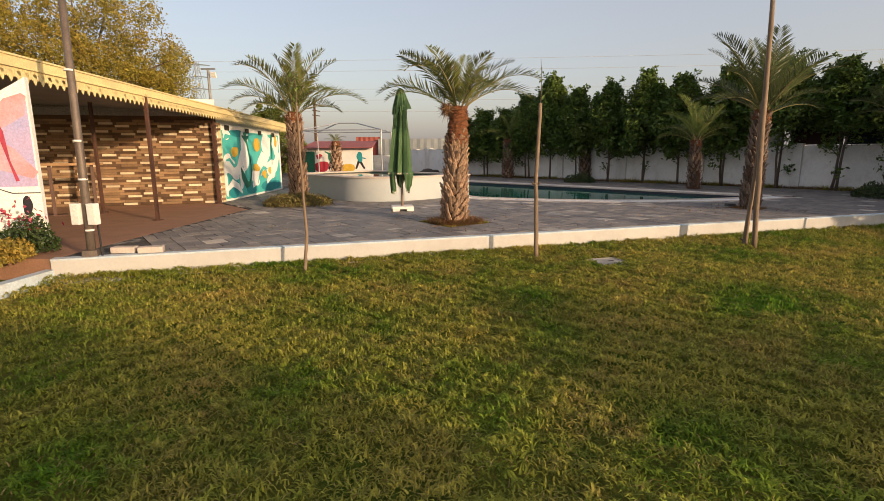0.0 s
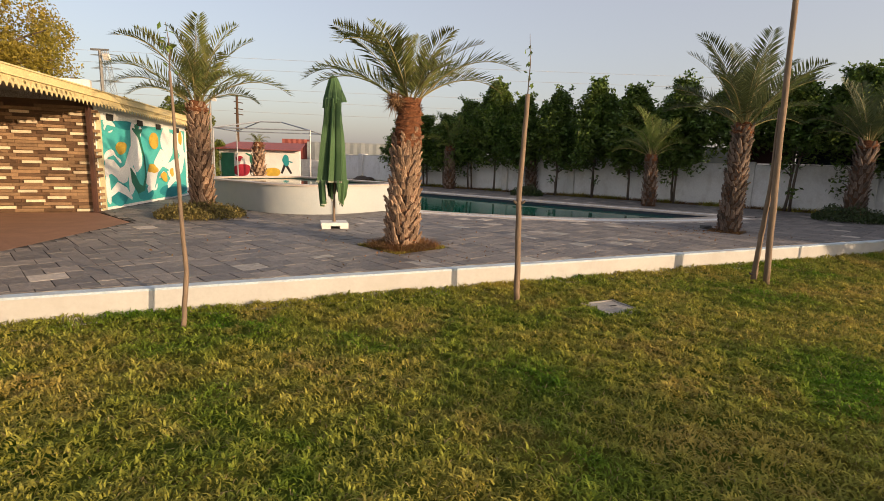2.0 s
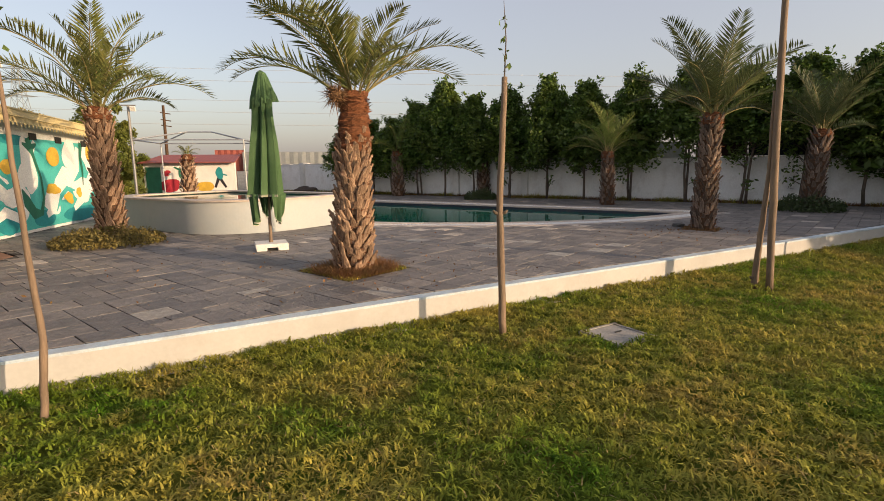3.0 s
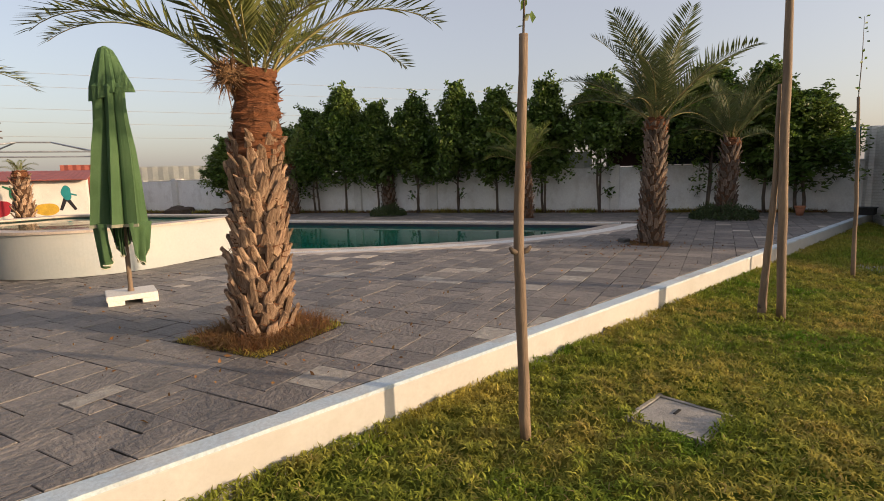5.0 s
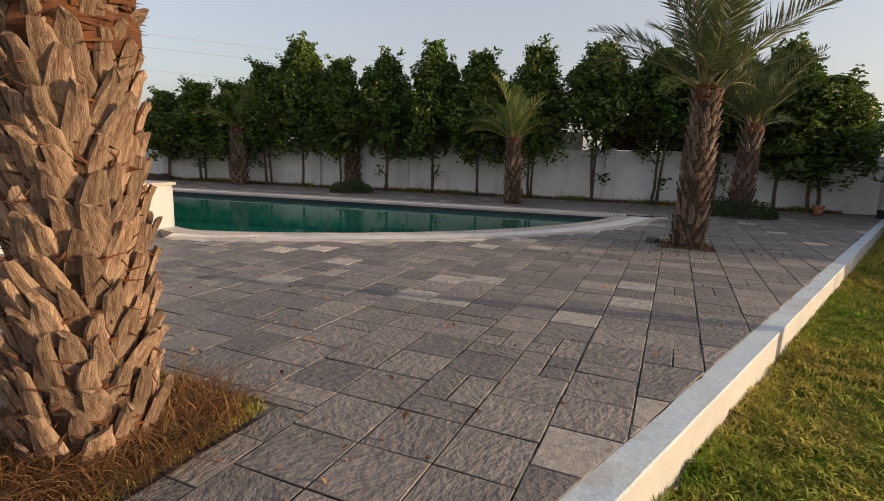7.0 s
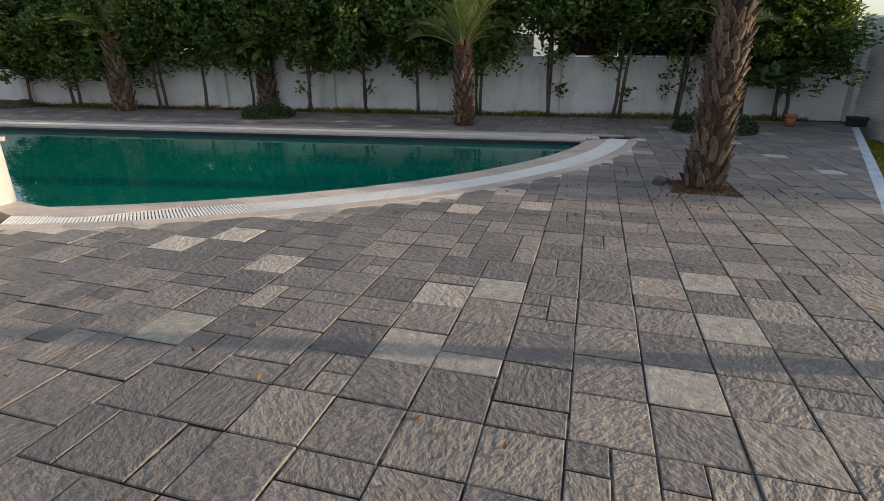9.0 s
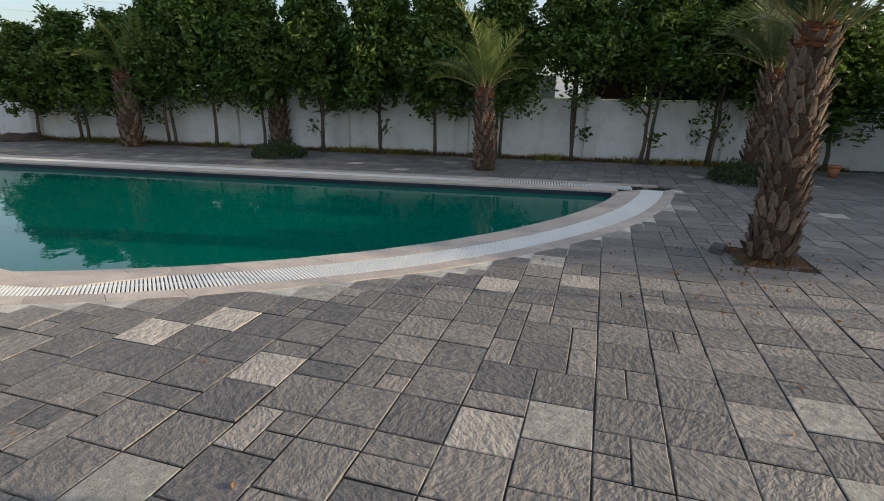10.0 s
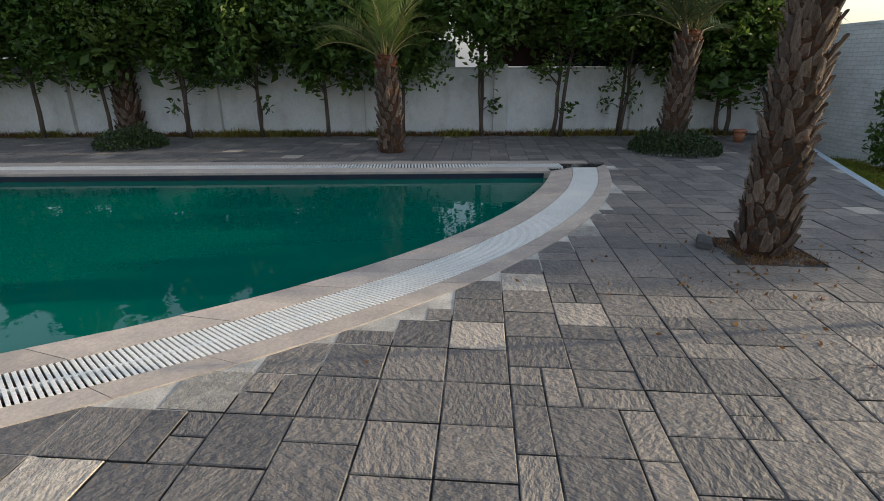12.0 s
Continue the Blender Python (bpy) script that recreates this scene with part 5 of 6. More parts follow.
box(bm, 0.62, 0.05, 1.3, Matrix.Translation((-8.5, FY - 0.02, 0.25)), 0.01)
part("door", bm, M_GREEN_P, far_house, "dark green door")
sh = Matrix.Translation((0, FY, 0))
fig = thing("painted_shapes", sh, "bright plain painted shapes on the outbuilding wall", "mural")
M_RED_P = material("mural_red", (0.45, 0.03, 0.05), None, 4, 0.7, 0.1)
paint("shape", M_RED_P, [(blob, (-7.85, 0.72, 0.42, 0.32, 0.15, 1, -0.002)), (blob, (-7.95, 1.28, 0.16, 0.13, 0.3, 2, -0.002)), (blob, (-2.15, 1.02, 0.2, 0.17, 0.1, 3, 3.0))], fig)
paint("shape", M_GREEN_P, [(blob, (-7.28, 1.25, 0.16, 0.26, 0.12, 4, -0.004)), (swoosh, ([(-7.62, 1.55), (-7.28, 1.38), (-6.95, 1.55)], [0.03, 0.07, 0.03], -0.006))], fig)
paint("shape", M_BLACK_P, [(swoosh, ([(-7.28, 1.05), (-7.42, 0.6)], [0.07, 0.05], -0.006)), (swoosh, ([(-7.26, 1.05), (-7.02, 0.6)], [0.07, 0.05], -0.006)), (swoosh, ([(-5.72, 1.05), (-5.9, 0.6)], [0.07, 0.05], -0.006)), (swoosh, ([(-5.68, 1.05), (-5.42, 0.6)], [0.07, 0.05], -0.006))], fig)
paint("shape", M_TEAL_D, [(blob, (-5.68, 1.25, 0.17, 0.27, 0.12, 5, -0.004)), (swoosh, ([(-5.85, 1.3), (-5.35, 1.15)], [0.04, 0.03], -0.006))], fig)
paint("shape", M_YELLOW_P, [(blob, (-6.35, 0.65, 0.42, 0.22, 0.06, 6, -0.004))], fig)
# boundary beyond, with sheets on top
bm = bmesh.new()
box(bm, 7.0, 0.2, 1.22, Matrix.Translation((-2.0, 31.6, 0.1)))
solid("wall_far", bm, M_WALL, "far whitewashed boundary wall", "wall", kind="structure")
upright_sheet("grey_sheet", (-5.2, 31.7), (1.2, 31.7), 1.25, 2.3, M_GREYSHEET, "grey metal sheets above the far wall", "sheet", 0.4, 0.03)
upright_sheet("red_sheet", (-6.6, 31.9), (-5.1, 31.9), 0.0, 2.42, M_REDROOF, "faded red metal sheet above the far wall", "sheet", 0.3, 0.03)
gz = thing("gazebo_frame", Matrix(), "bare grey steel gazebo frame", "gazebo")
GX0, GX1, GY0, GY1, GZ = -6.95, -3.38, 22.2, 25.0, 2.44
M_GZ = material("galvanised_steel", (0.45, 0.46, 0.47), (0.36, 0.37, 0.39), 5, 0.4, 0.05, 60, metal=0.6)
for x in (GX0, GX1):
    for y in (GY0, GY1):
        bm = bmesh.new()
        tube(bm, [(x, y, 0.26), (x, y, GZ)], [0.025, 0.025], 8)
        part("post", bm, M_GZ, gz)
ridge = [((GX0 * 0.62 + GX1 * 0.38), (GY0 + GY1) / 2, GZ + 0.35), ((GX0 * 0.38 + GX1 * 0.62), (GY0 + GY1) / 2, GZ + 0.35)]
beams = [((GX0, GY0, GZ), (GX1, GY0, GZ)), ((GX0, GY1, GZ), (GX1, GY1, GZ)), ((GX0, GY0, GZ), (GX0, GY1, GZ)), ((GX1, GY0, GZ), (GX1, GY1, GZ)), (ridge[0], ridge[1])]
beams += [((GX0, y, GZ), ridge[0]) for y in (GY0, GY1)] + [((GX1, y, GZ), ridge[1]) for y in (GY0, GY1)]
for a, b in beams:
    bm = bmesh.new()
    tube(bm, [a, b], [0.024, 0.024], 8)
    part("beam", bm, M_GZ, gz)
# ladder rails on the tank
hr = thing("pool_handrail", pose(*(U * 10.2 + V * 12.6), 0.87), "chrome hooped handrail on the tank rim", "handrail")
for d in (0, 0.4):
    bm = bmesh.new()
    tube(bm, [(d, 0, 0), (d, 0, 0.28), (d + 0.04, 0.08, 0.36), (d + 0.06, 0.25, 0.36), (d + 0.06, 0.36, 0.26), (d + 0.06, 0.38, 0)], [0.018] * 6, 8)
    part("rail", bm, M_GZ, hr, smooth=True)
# utility pole, floodlights
ep = thing("utility_pole", pose(-13.0, 45, 0), "dark utility pole with cross arms", "utility pole")
bm = bmesh.new()
tube(bm, [(0, 0, 0), (0.05, 0, 6.1)], [0.13, 0.09], 10)
part("shaft", bm, M_CORE, ep)
for z in (5.5, 5.0, 4.6):
    bm = bmesh.new()
    box(bm, 0.7, 0.07, 0.07, Matrix.Translation((0.15, 0, z)) @ Matrix.Rotation(0.15, 4, "Y"))
    part("cross_arm", bm, M_CORE, ep)


def make_floodlight(x, y, z, heads):
    t = thing("floodlight_mast", pose(x, y, 0), "slim mast with white floodlights", "floodlight", "floodlight masts")
    bm = bmesh.new()
    tube(bm, [(0, 0, 0), (0, 0, z)], [0.06, 0.05], 8)
    part("mast", bm, M_STEEL, t)
    bm = bmesh.new()
    box(bm, 0.55, 0.06, 0.05, Matrix.Translation((0, 0, z)))
    part("cross_bar", bm, M_STEEL, t)
    for dx, dz in heads:
        bm = bmesh.new()
        box(bm, 0.2, 0.07, 0.2, Matrix.Translation((dx, -0.06, z + dz)) @ Matrix.Rotation(0.5, 4, "X"), 0.01)
        part("lamp_head", bm, M_WHITE, t)


make_floodlight(-9.6, 20.0, 4.62, ((0.25, -0.3),))
make_floodlight(-8.35, 26.0, 3.95, ((0.2, -0.2),))


def make_pylon(x, y, h, s):
    t = thing("power_pylon", pose(x, y, 0), "distant grey lattice power pylon", "pylon", "power pylons")
    bm = bmesh.new()
    lv = [h * i / 7 for i in range(8)]
    half = lambda z: s * (1 - 0.85 * z / h)
    for sx in (-1, 1):
        for sy in (-1, 1):
            tube(bm, [(sx * half(z), sy * half(z), z) for z in lv], [0.06] * 8, 4)
    for a, b in zip(lv, lv[1:]):
        for s1, s2 in (((-1, -1), (1, -1)), ((-1, 1), (1, 1)), ((-1, -1), (-1, 1)), ((1, -1), (1, 1))):
            tube(bm, [(s1[0] * half(a), s1[1] * half(a), a), (s2[0] * half(b), s2[1] * half(b), b)], [0.04, 0.04], 4)
            tube(bm, [(s2[0] * half(a), s2[1] * half(a), a), (s1[0] * half(b), s1[1] * half(b), b)], [0.04, 0.04], 4)
    part("tower", bm, M_GREYSHEET, t)
    for z in (0.72, 0.84, 0.96):
        bm = bmesh.new()
        for sx in (-1, 1):
            tube(bm, [(0, 0, h * z + 0.35), (sx * 3.2, 0, h * z)], [0.12, 0.05], 5)
            tube(bm, [(0, 0, h * z - 0.1), (sx * 3.2, 0, h * z)], [0.06, 0.05], 5)
        part("cross_arm", bm, M_GREYSHEET, t)


make_pylon(-62, 120, 22, 2.4)
make_pylon(-110, 190, 26, 2.4)
M_WIRE = material("power_line", (0.4, 0.4, 0.42), None, 5, 0.6, 0)
for z0, z1 in ((24.5, 24.0), (22.2, 21.6), (18.6, 17.2), (16.5, 14.4), (14.0, 11.8)):
    bm = bmesh.new()
    pts = [(-180 + 340 * i / 30, 122, z0 + (z1 - z0) * i / 30 + 2.2 * ((i / 15 - 1) ** 2 - 1)) for i in range(31)]
    tube(bm, pts, [0.03] * 31, 5)
    solid("power_line", bm, M_WIRE, "thin overhead power line far off", "cable", "power lines")

# ---- acacia behind the house, bushes, unseen trees added for their shadows ----
def make_tree(name, x, y, height, spread, z_low, nleaf, mat, label, seed, size=0.09, blobs=120, flat=0.5, group=""):
    """Tapered trunk with limbs and a crown of separate leaf clumps with gaps."""
    rr, r = random.Random(seed), np.random.default_rng(seed)
    t = thing(name, pose(x, y, 0), label, "tree", group)
    bm = bmesh.new()
    tube(bm, [(0, 0, 0), (0.1, 0.05, z_low * 0.6), (0.05, 0.1, z_low + 0.3)], [0.16, 0.13, 0.1], 10)
    c = []
    for _ in range(blobs):
        a, q = rr.uniform(0, 6.28), spread * math.sqrt(rr.random())
        top = height - (height - z_low) * flat * (q / spread) ** 2
        z = z_low + (top - z_low) * rr.uniform(0.05, 1)
        c.append((q * math.cos(a), q * math.sin(a), z, rr.uniform(0.2, 0.5) * max(0.75, spread / 2.5)))
    for p in rr.sample(c, min(26, len(c))):
        e = Vector(p[:3])
        s = Vector((0.05, 0.1, z_low + 0.2))
        tube(bm, [s, s.lerp(e, 0.5) + Vector((0, 0, 0.15)), e], [0.06, 0.035, 0.012], 6)
    part("trunk", bm, M_BARK, t, smooth=True)
    c = np.array(c)
    k = r.integers(0, len(c), nleaf)
    d = r.normal(0, 1, (nleaf, 3))
    d /= np.linalg.norm(d, axis=1)[:, None]
    pts = c[k, :3] + d * (c[k, 3] * r.uniform(0.2, 1.0, nleaf) ** 0.6)[:, None]
    ob = new("crown", leaves("crown", pts, size, mat, seed))
    ob.parent = t
    return t


make_tree("acacia_tree", -11.2, 15.3, 6.8, 3.0, 2.7, 60000, M_LEAF_Y, "large yellow-green acacia tree with fine drooping twigs", 31, 0.085, 240)
make_tree("acacia_tree", -14.0, 11.5, 7.4, 3.8, 2.8, 60000, M_LEAF_Y, "large yellow-green acacia tree behind the house", 32, 0.085, 240)
make_tree("round_bush", -10.4, 28.4, 4.6, 1.6, 0.4, 30000, M_LEAF_G, "tall dense yellow-green bush beside the outbuilding", 33, 0.13, 130, 0.6)
make_tree("round_bush", -8.6, 19.6, 3.0, 1.1, 0.4, 24000, M_LEAF_Y, "dense rounded yellow-green bush beyond the house", 34, 0.09, 80, 0.7)
# out-of-view trees, added where their shadows darken lawn, kerb and deck
make_tree("shade_tree", 10.55, -7.25, 3.95, 0.95, 1.2, 20000, M_LEAF, "unseen leafy tree added by the rear wall to shade the lawn", 35, 0.12, 110, 0.25, "trees by the rear wall")
for i, (y, h, spread) in enumerate(((-5.25, 3.4, 0.6), (-6.4, 3.35, 0.55))):
    make_tree("shade_tree", 13.2, y, h, spread, 1.0, 14000, M_LEAF, "unseen dense tree added outside the side wall to shade the lawn", 36 + i, 0.12, 90, 0.2, "trees by the side wall")
for i, (y, h) in enumerate(((6.35, 3.0), (8.1, 2.6))):
    make_tree("shade_tree", 13.1, y, h, 1.15, 0.4, 14000, M_LEAF, "unseen leafy tree added outside the side wall to shade kerb and deck", 41 + i, 0.11, 110, 0.3, "trees by the side wall")
make_tree("wall_shrub", 12.88, 10.72, 1.7, 0.3, 0.25, 5000, M_LEAF, "dark leafy shrub against the whitewashed wall", 51, 0.11, 50, 0.4)
# another unseen tree, added to keep the sun off the hedge
make_tree("shade_tree", 18.3, 6.7, 6.0, 0.95, 1.2, 42000, M_LEAF, "tall unseen tree added beyond the side wall to shade the hedge", 61, 0.12, 170, 0.35, "trees by the side wall")

# ---- shrub beds, pits, manholes ----
M_CONCRETE_DARK = material("dark_paver_concrete", (0.12, 0.115, 0.11), (0.08, 0.078, 0.075), 8, 0.85, 0.6, 50)
def shrub_bed(x, y, rx, ry, h, n, mat, label, seed):
    r = np.random.default_rng(seed)
    a, q = r.uniform(0, 2 * np.pi, n), np.sqrt(r.uniform(0, 1, n))
    px, py = rx * q * np.cos(a), ry * q * np.sin(a)
    pz = 0.03 + h * r.uniform(0.05, 1, n) * np.sqrt(np.clip(1.05 - q * q, 0.1, 1)) * (1 + 0.25 * np.sin(px * 9) * np.cos(py * 8))
    ob = new("shrub_bed", leaves("shrub_bed", np.column_stack([px, py, pz]), 0.055, mat, seed, 0.8))
    ob.matrix_world = pose(x, y, DECK - 0.02)
    return tagged(ob, label, "shrubs", kind="stuff")


M_SHRUB = material("bronze_shrub_leaf", (0.20, 0.155, 0.045), (0.13, 0.115, 0.035), 5, 0.7, 0, 20, vary="island", spread=0.5, translucent=0.25)
M_GOLD = material("gold_shrub_leaf", (0.36, 0.24, 0.04), (0.24, 0.20, 0.04), 4, 0.7, 0, 20, vary="island", spread=0.45, translucent=0.3)
M_DKLEAF = material("dark_flower_leaf", (0.03, 0.06, 0.015), (0.05, 0.07, 0.02), 4, 0.5, 0, 20, vary="island", spread=0.4, translucent=0.2)
shrub_bed(-3.6, 11.75, 0.8, 0.75, 0.26, 4200, M_SHRUB, "low bronze-green shrubs round a palm", 1)
shrub_bed(11.0, 13.6, 0.75, 0.75, 0.38, 4200, M_DKLEAF, "low dark shrubs round a palm", 2)
shrub_bed(4.7, 20.6, 0.6, 0.5, 0.35, 2600, M_DKLEAF, "low dark green shrub by the pool", 3)
shrub_bed(-5.0, 4.9, 0.42, 0.9, 0.3, 5200, M_GOLD, "golden leafy bedding plants", 4)
shrub_bed(-5.05, 5.85, 0.35, 0.3, 0.42, 1600, M_DKLEAF, "dark green broad-leaved flowering plants", 5)
rg = np.random.default_rng(17)
tagged(new("flowers", leaves("flowers", np.column_stack([rg.normal(-5.1, 0.14, 60), rg.normal(5.85, 0.12, 60), rg.normal(0.72, 0.09, 60)]), 0.07, M_CRIMSON, 17)), "small dark red flowers above the broad leaves", "flowers", kind="stuff")
# weeds along the wall foot
n = 16000
s = rg.uniform(-4.0, 14.8, n)
o = np.abs(rg.normal(0.0, 0.22, n)) + 0.02
xy = np.column_stack([s, 17.295 - (s - 10.893) * 0.949]) - np.outer(o, np.array(U))
tagged(new("wall_weeds", blades("wall_weeds", xy, np.full(n, DECK - 0.03), (0.03, 0.16), (0.006, 0.016), M_DRY, 18, 1.5)), "dry weeds along the foot of the boundary wall", "weeds", kind="stuff")
n = 13000
s = rg.uniform(-4.0, 14.8, n)
s = s[np.sin(s * 3.7 + 2 * np.sin(s * 1.3)) + rg.uniform(-1, 1, n) > 0.3]
n = len(s)
o = np.abs(rg.normal(0.1, 0.25, n)) + 0.02
xy = np.column_stack([s, 17.295 - (s - 10.893) * 0.949]) - np.outer(o, np.array(U))
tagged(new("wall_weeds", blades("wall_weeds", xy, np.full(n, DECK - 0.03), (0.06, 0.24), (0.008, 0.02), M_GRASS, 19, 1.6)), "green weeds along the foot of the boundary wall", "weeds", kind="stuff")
bm = bmesh.new()
band(bm, [tuple(wall_at(-4, 0.42)), tuple(wall_at(15.2, 0.42))], [tuple(wall_at(-4, 0)), tuple(wall_at(15.2, 0))], 0.05, DECK - 0.012)
solid("planting_strip", bm, M_SOIL, "strip of bare earth along the boundary wall", "earth", kind="structure")

PITS = [(0.15, 8.78, 0.46), (6.3, 11.14, 0.33)]
for x, y, hs in PITS:
    bm = bmesh.new()
    box(bm, 2 * hs, 2 * hs, 0.25, Matrix.Translation((x, y, 0.015)) @ Matrix.Rotation(PAX, 4, "Z"))
    solid("planting_pit", bm, M_SOIL, "square earth pit in the paving round a palm", "planting pit", "planting pits")
n = 7000
c = rg.uniform(-0.43, 0.43, (n, 2))
xy = np.outer(c[:, 0], np.array(PU)) + np.outer(c[:, 1], np.array(PV)) + np.array([0.15, 8.78])
keep = np.hypot(xy[:, 0] - 0.17, xy[:, 1] - 8.72) > 0.17
xy = xy[keep]
far_out = np.hypot(xy[:, 0] - 0.17, xy[:, 1] - 8.72) + rg.normal(0, 0.06, len(xy))
xy = xy[np.argsort(far_out)]
cut = int(len(xy) * 0.68)
tagged(new("pit_grass", blades("pit_grass", xy[:cut], np.full(cut, 0.262), (0.05, 0.18), (0.003, 0.007), M_DRY, 20, 2.0)), "dry reddish grass at the foot of the palm", "dry grass", kind="stuff")
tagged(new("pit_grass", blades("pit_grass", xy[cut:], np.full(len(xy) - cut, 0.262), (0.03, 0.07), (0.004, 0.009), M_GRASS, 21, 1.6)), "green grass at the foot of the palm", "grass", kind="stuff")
n = 1500
c = rg.uniform(-0.3, 0.3, (n, 2))
xy = np.outer(c[:, 0], np.array(U)) + np.outer(c[:, 1], np.array(V)) + np.array([6.3, 11.14])
tagged(new("pit_grass", blades("pit_grass", xy, np.full(n, 0.262), (0.02, 0.07), (0.003, 0.007), M_DRY, 22, 1.0)), "dry litter at the foot of a palm", "dry grass", kind="stuff")
bm = bmesh.new()
box(bm, 0.22, 0.11, 0.06, None, 0.012)
solid("broken_paver", bm, M_CONCRETE_DARK, "broken piece of paver on edge by a palm pit", "paver piece", m=pose(6.12, 11.52, DECK, 8, 0, 20))
mh = thing("manhole_cover", pose(2.3, 6.77, -0.012, 0, 0, 21) @ Matrix.Diagonal((0.88, 0.88, 1, 1)), "square concrete manhole cover sunk in the lawn", "manhole cover", "manhole covers")
bm = bmesh.new()
box(bm, 0.40, 0.42, 0.035, None, 0.006)
part("slab", bm, M_CONCRETE, mh)
bm = bmesh.new()
for sx, sy, w, d in ((0, 0.235, 0.52, 0.03), (0, -0.235, 0.52, 0.03), (0.225, 0, 0.03, 0.44), (-0.225, 0, 0.03, 0.44)):
    box(bm, w, d, 0.04, Matrix.Translation((sx, sy, 0)), 0.004)
part("frame", bm, M_CONCRETE, mh)
bm = bmesh.new()
box(bm, 0.09, 0.018, 0.006, Matrix.Translation((0.05, 0.03, 0.034)))
part("lifting_slot", bm, M_DARK, mh)
copy_thing(mh, pose(8.3, 8.95, -0.01, 0, 0, 21))
t = thing("black_bin", pose(14.5, 12.45, DECK - 0.01, 0, 0, 20), "low black plastic crate by the wall corner", "crate")
bm = bmesh.new()
box(bm, 0.5, 0.35, 0.16, None, 0.02)
part("body", bm, M_DARK, t)
bm = bmesh.new()
box(bm, 0.54, 0.39, 0.03, Matrix.Translation((0, 0, 0.15)), 0.01)
part("rim", bm, M_DARK, t)

# terracotta pot near the wall corner, heaps of earth past the pool's end, dry litter on the paving
pot = thing("flower_pot", pose(13.1, 13.15, DECK), "small terracotta flower pot by the boundary wall", "pot")
bm = bmesh.new()
tube(bm, [(0, 0, 0), (0, 0, 0.2)], [0.075, 0.11], 18)
part("body", bm, M_POT, pot, smooth=True)
bm = bmesh.new()
tube(bm, [(0, 0, 0.19), (0, 0, 0.2), (0, 0, 0.235), (0, 0, 0.24)], [0.115, 0.125, 0.125, 0.118], 18)
part("rim", bm, M_POT, pot, smooth=True)
for x, y, s in ((-0.23, 26.83, 0.5), (-1.84, 28.77, 0.65)):
    bm = bmesh.new()
    bmesh.ops.create_icosphere(bm, subdivisions=4, radius=s)
    for v in bm.verts:
        v.co *= 1 + 0.3 * noise.noise(v.co * 3 + Vector((x, y, 0))) + 0.1 * noise.noise(v.co * 11)
        v.co.z = max(v.co.z * 0.45, 0)
    solid("earth_heap", bm, M_HEAP, "heap of dark loose earth beyond the pool", "earth heap", "earth heaps", m=pose(x, y, DECK - 0.02), smooth=True)
rl = np.random.default_rng(44)
n = 520
spread = np.concatenate([rl.normal((0.6, 8.3), (0.9, 0.7), (n // 3, 2)), rl.normal((5.9, 10.9), (0.6, 0.5), (n // 3, 2)), rl.uniform((-3, 7.6), (7, 12.2), (n // 3, 2))])
spread = spread[(spread[:, 1] > 7.35 + 0.366 * spread[:, 0]) & (spread[:, 1] < 12.2)]
tagged(new("dry_litter", leaves("dry_litter", np.column_stack([spread, np.full(len(spread), DECK + 0.008)]), rl.uniform(0.012, 0.045, (len(spread), 1)), M_DRY, 45, -0.2)), "dry leaf scraps scattered on the paving", "litter", kind="stuff")

# ---- overflow grating slats ----
def slat_frames(a, b, count):
    for i in range(count):
        f = (i + 0.5) / count * (len(a) - 1)
        j = int(f)
        p = Vector(a[j]).lerp(Vector(a[min(j + 1, len(a) - 1)]), f - j)
        q = Vector(b[j]).lerp(Vector(b[min(j + 1, len(b) - 1)]), f - j)
        yield p, q


bm = bmesh.new()
box(bm, 1.0, 0.0175, 0.016, Matrix.Translation((0, 0, 0.012)), 0.002)
slat = from_bm("slat", bm, M_PLASTIC)
for p, q in slat_frames(GRATE_OUT, GRATE_IN, 298):
    d = q - p
    c = (p + q) / 2
    piece("slat", slat, coping, Matrix.Translation((*c, 0.258)) @ Matrix.Rotation(math.atan2(d.y, d.x), 4, "Z") @ Matrix.Diagonal((d.length - 0.012, 1, 1, 1)))
bm = bmesh.new()
mid = [tuple((Vector(p) + Vector(q)) / 2) for p, q in zip(GRATE_OUT, GRATE_IN)]
band(bm, [tuple(Vector(m) * 0.9985) for m in mid], [tuple(Vector(m) * 1.0) for m in mid], 0.255, 0.283)
part("centre_bar", bm, M_PLASTIC, coping)
bm = bmesh.new()
for i in range(330):
    s = 0.05 + i * 0.046
    p = TIP_IN + V * s
    box(bm, 0.30, 0.025, 0.03, Matrix.Translation((*(p + U * 0.46 - V * 0.3), 0.258)) @ Matrix.Rotation(AX, 4, "Z"))
tagged(part("far_slats", bm, M_PLASTIC, coping), kind="stuff")
# cement filling between the coping and the cut edge of the paving
bm = bmesh.new()
fill = [tuple(Vector(p) - (Vector(q) - Vector(p)).normalized() * 0.30) for p, q in zip(POOL_OUT, GRATE_OUT)]
band(bm, fill, POOL_OUT, 0.1, DECK - 0.0035)
part("cement_fill", bm, M_CEMENT, deck)

# ---- paving: strips of staggered pavers ----
def inside(p, poly):
    c = False
    x, y = p
    j = len(poly) - 1
    for i in range(len(poly)):
        xi, yi = poly[i]
        xj, yj = poly[j]
        if (yi > y) != (yj > y) and x < (xj - xi) * (y - yi) / (yj - yi) + xi:
            c = not c
        j = i
    return c


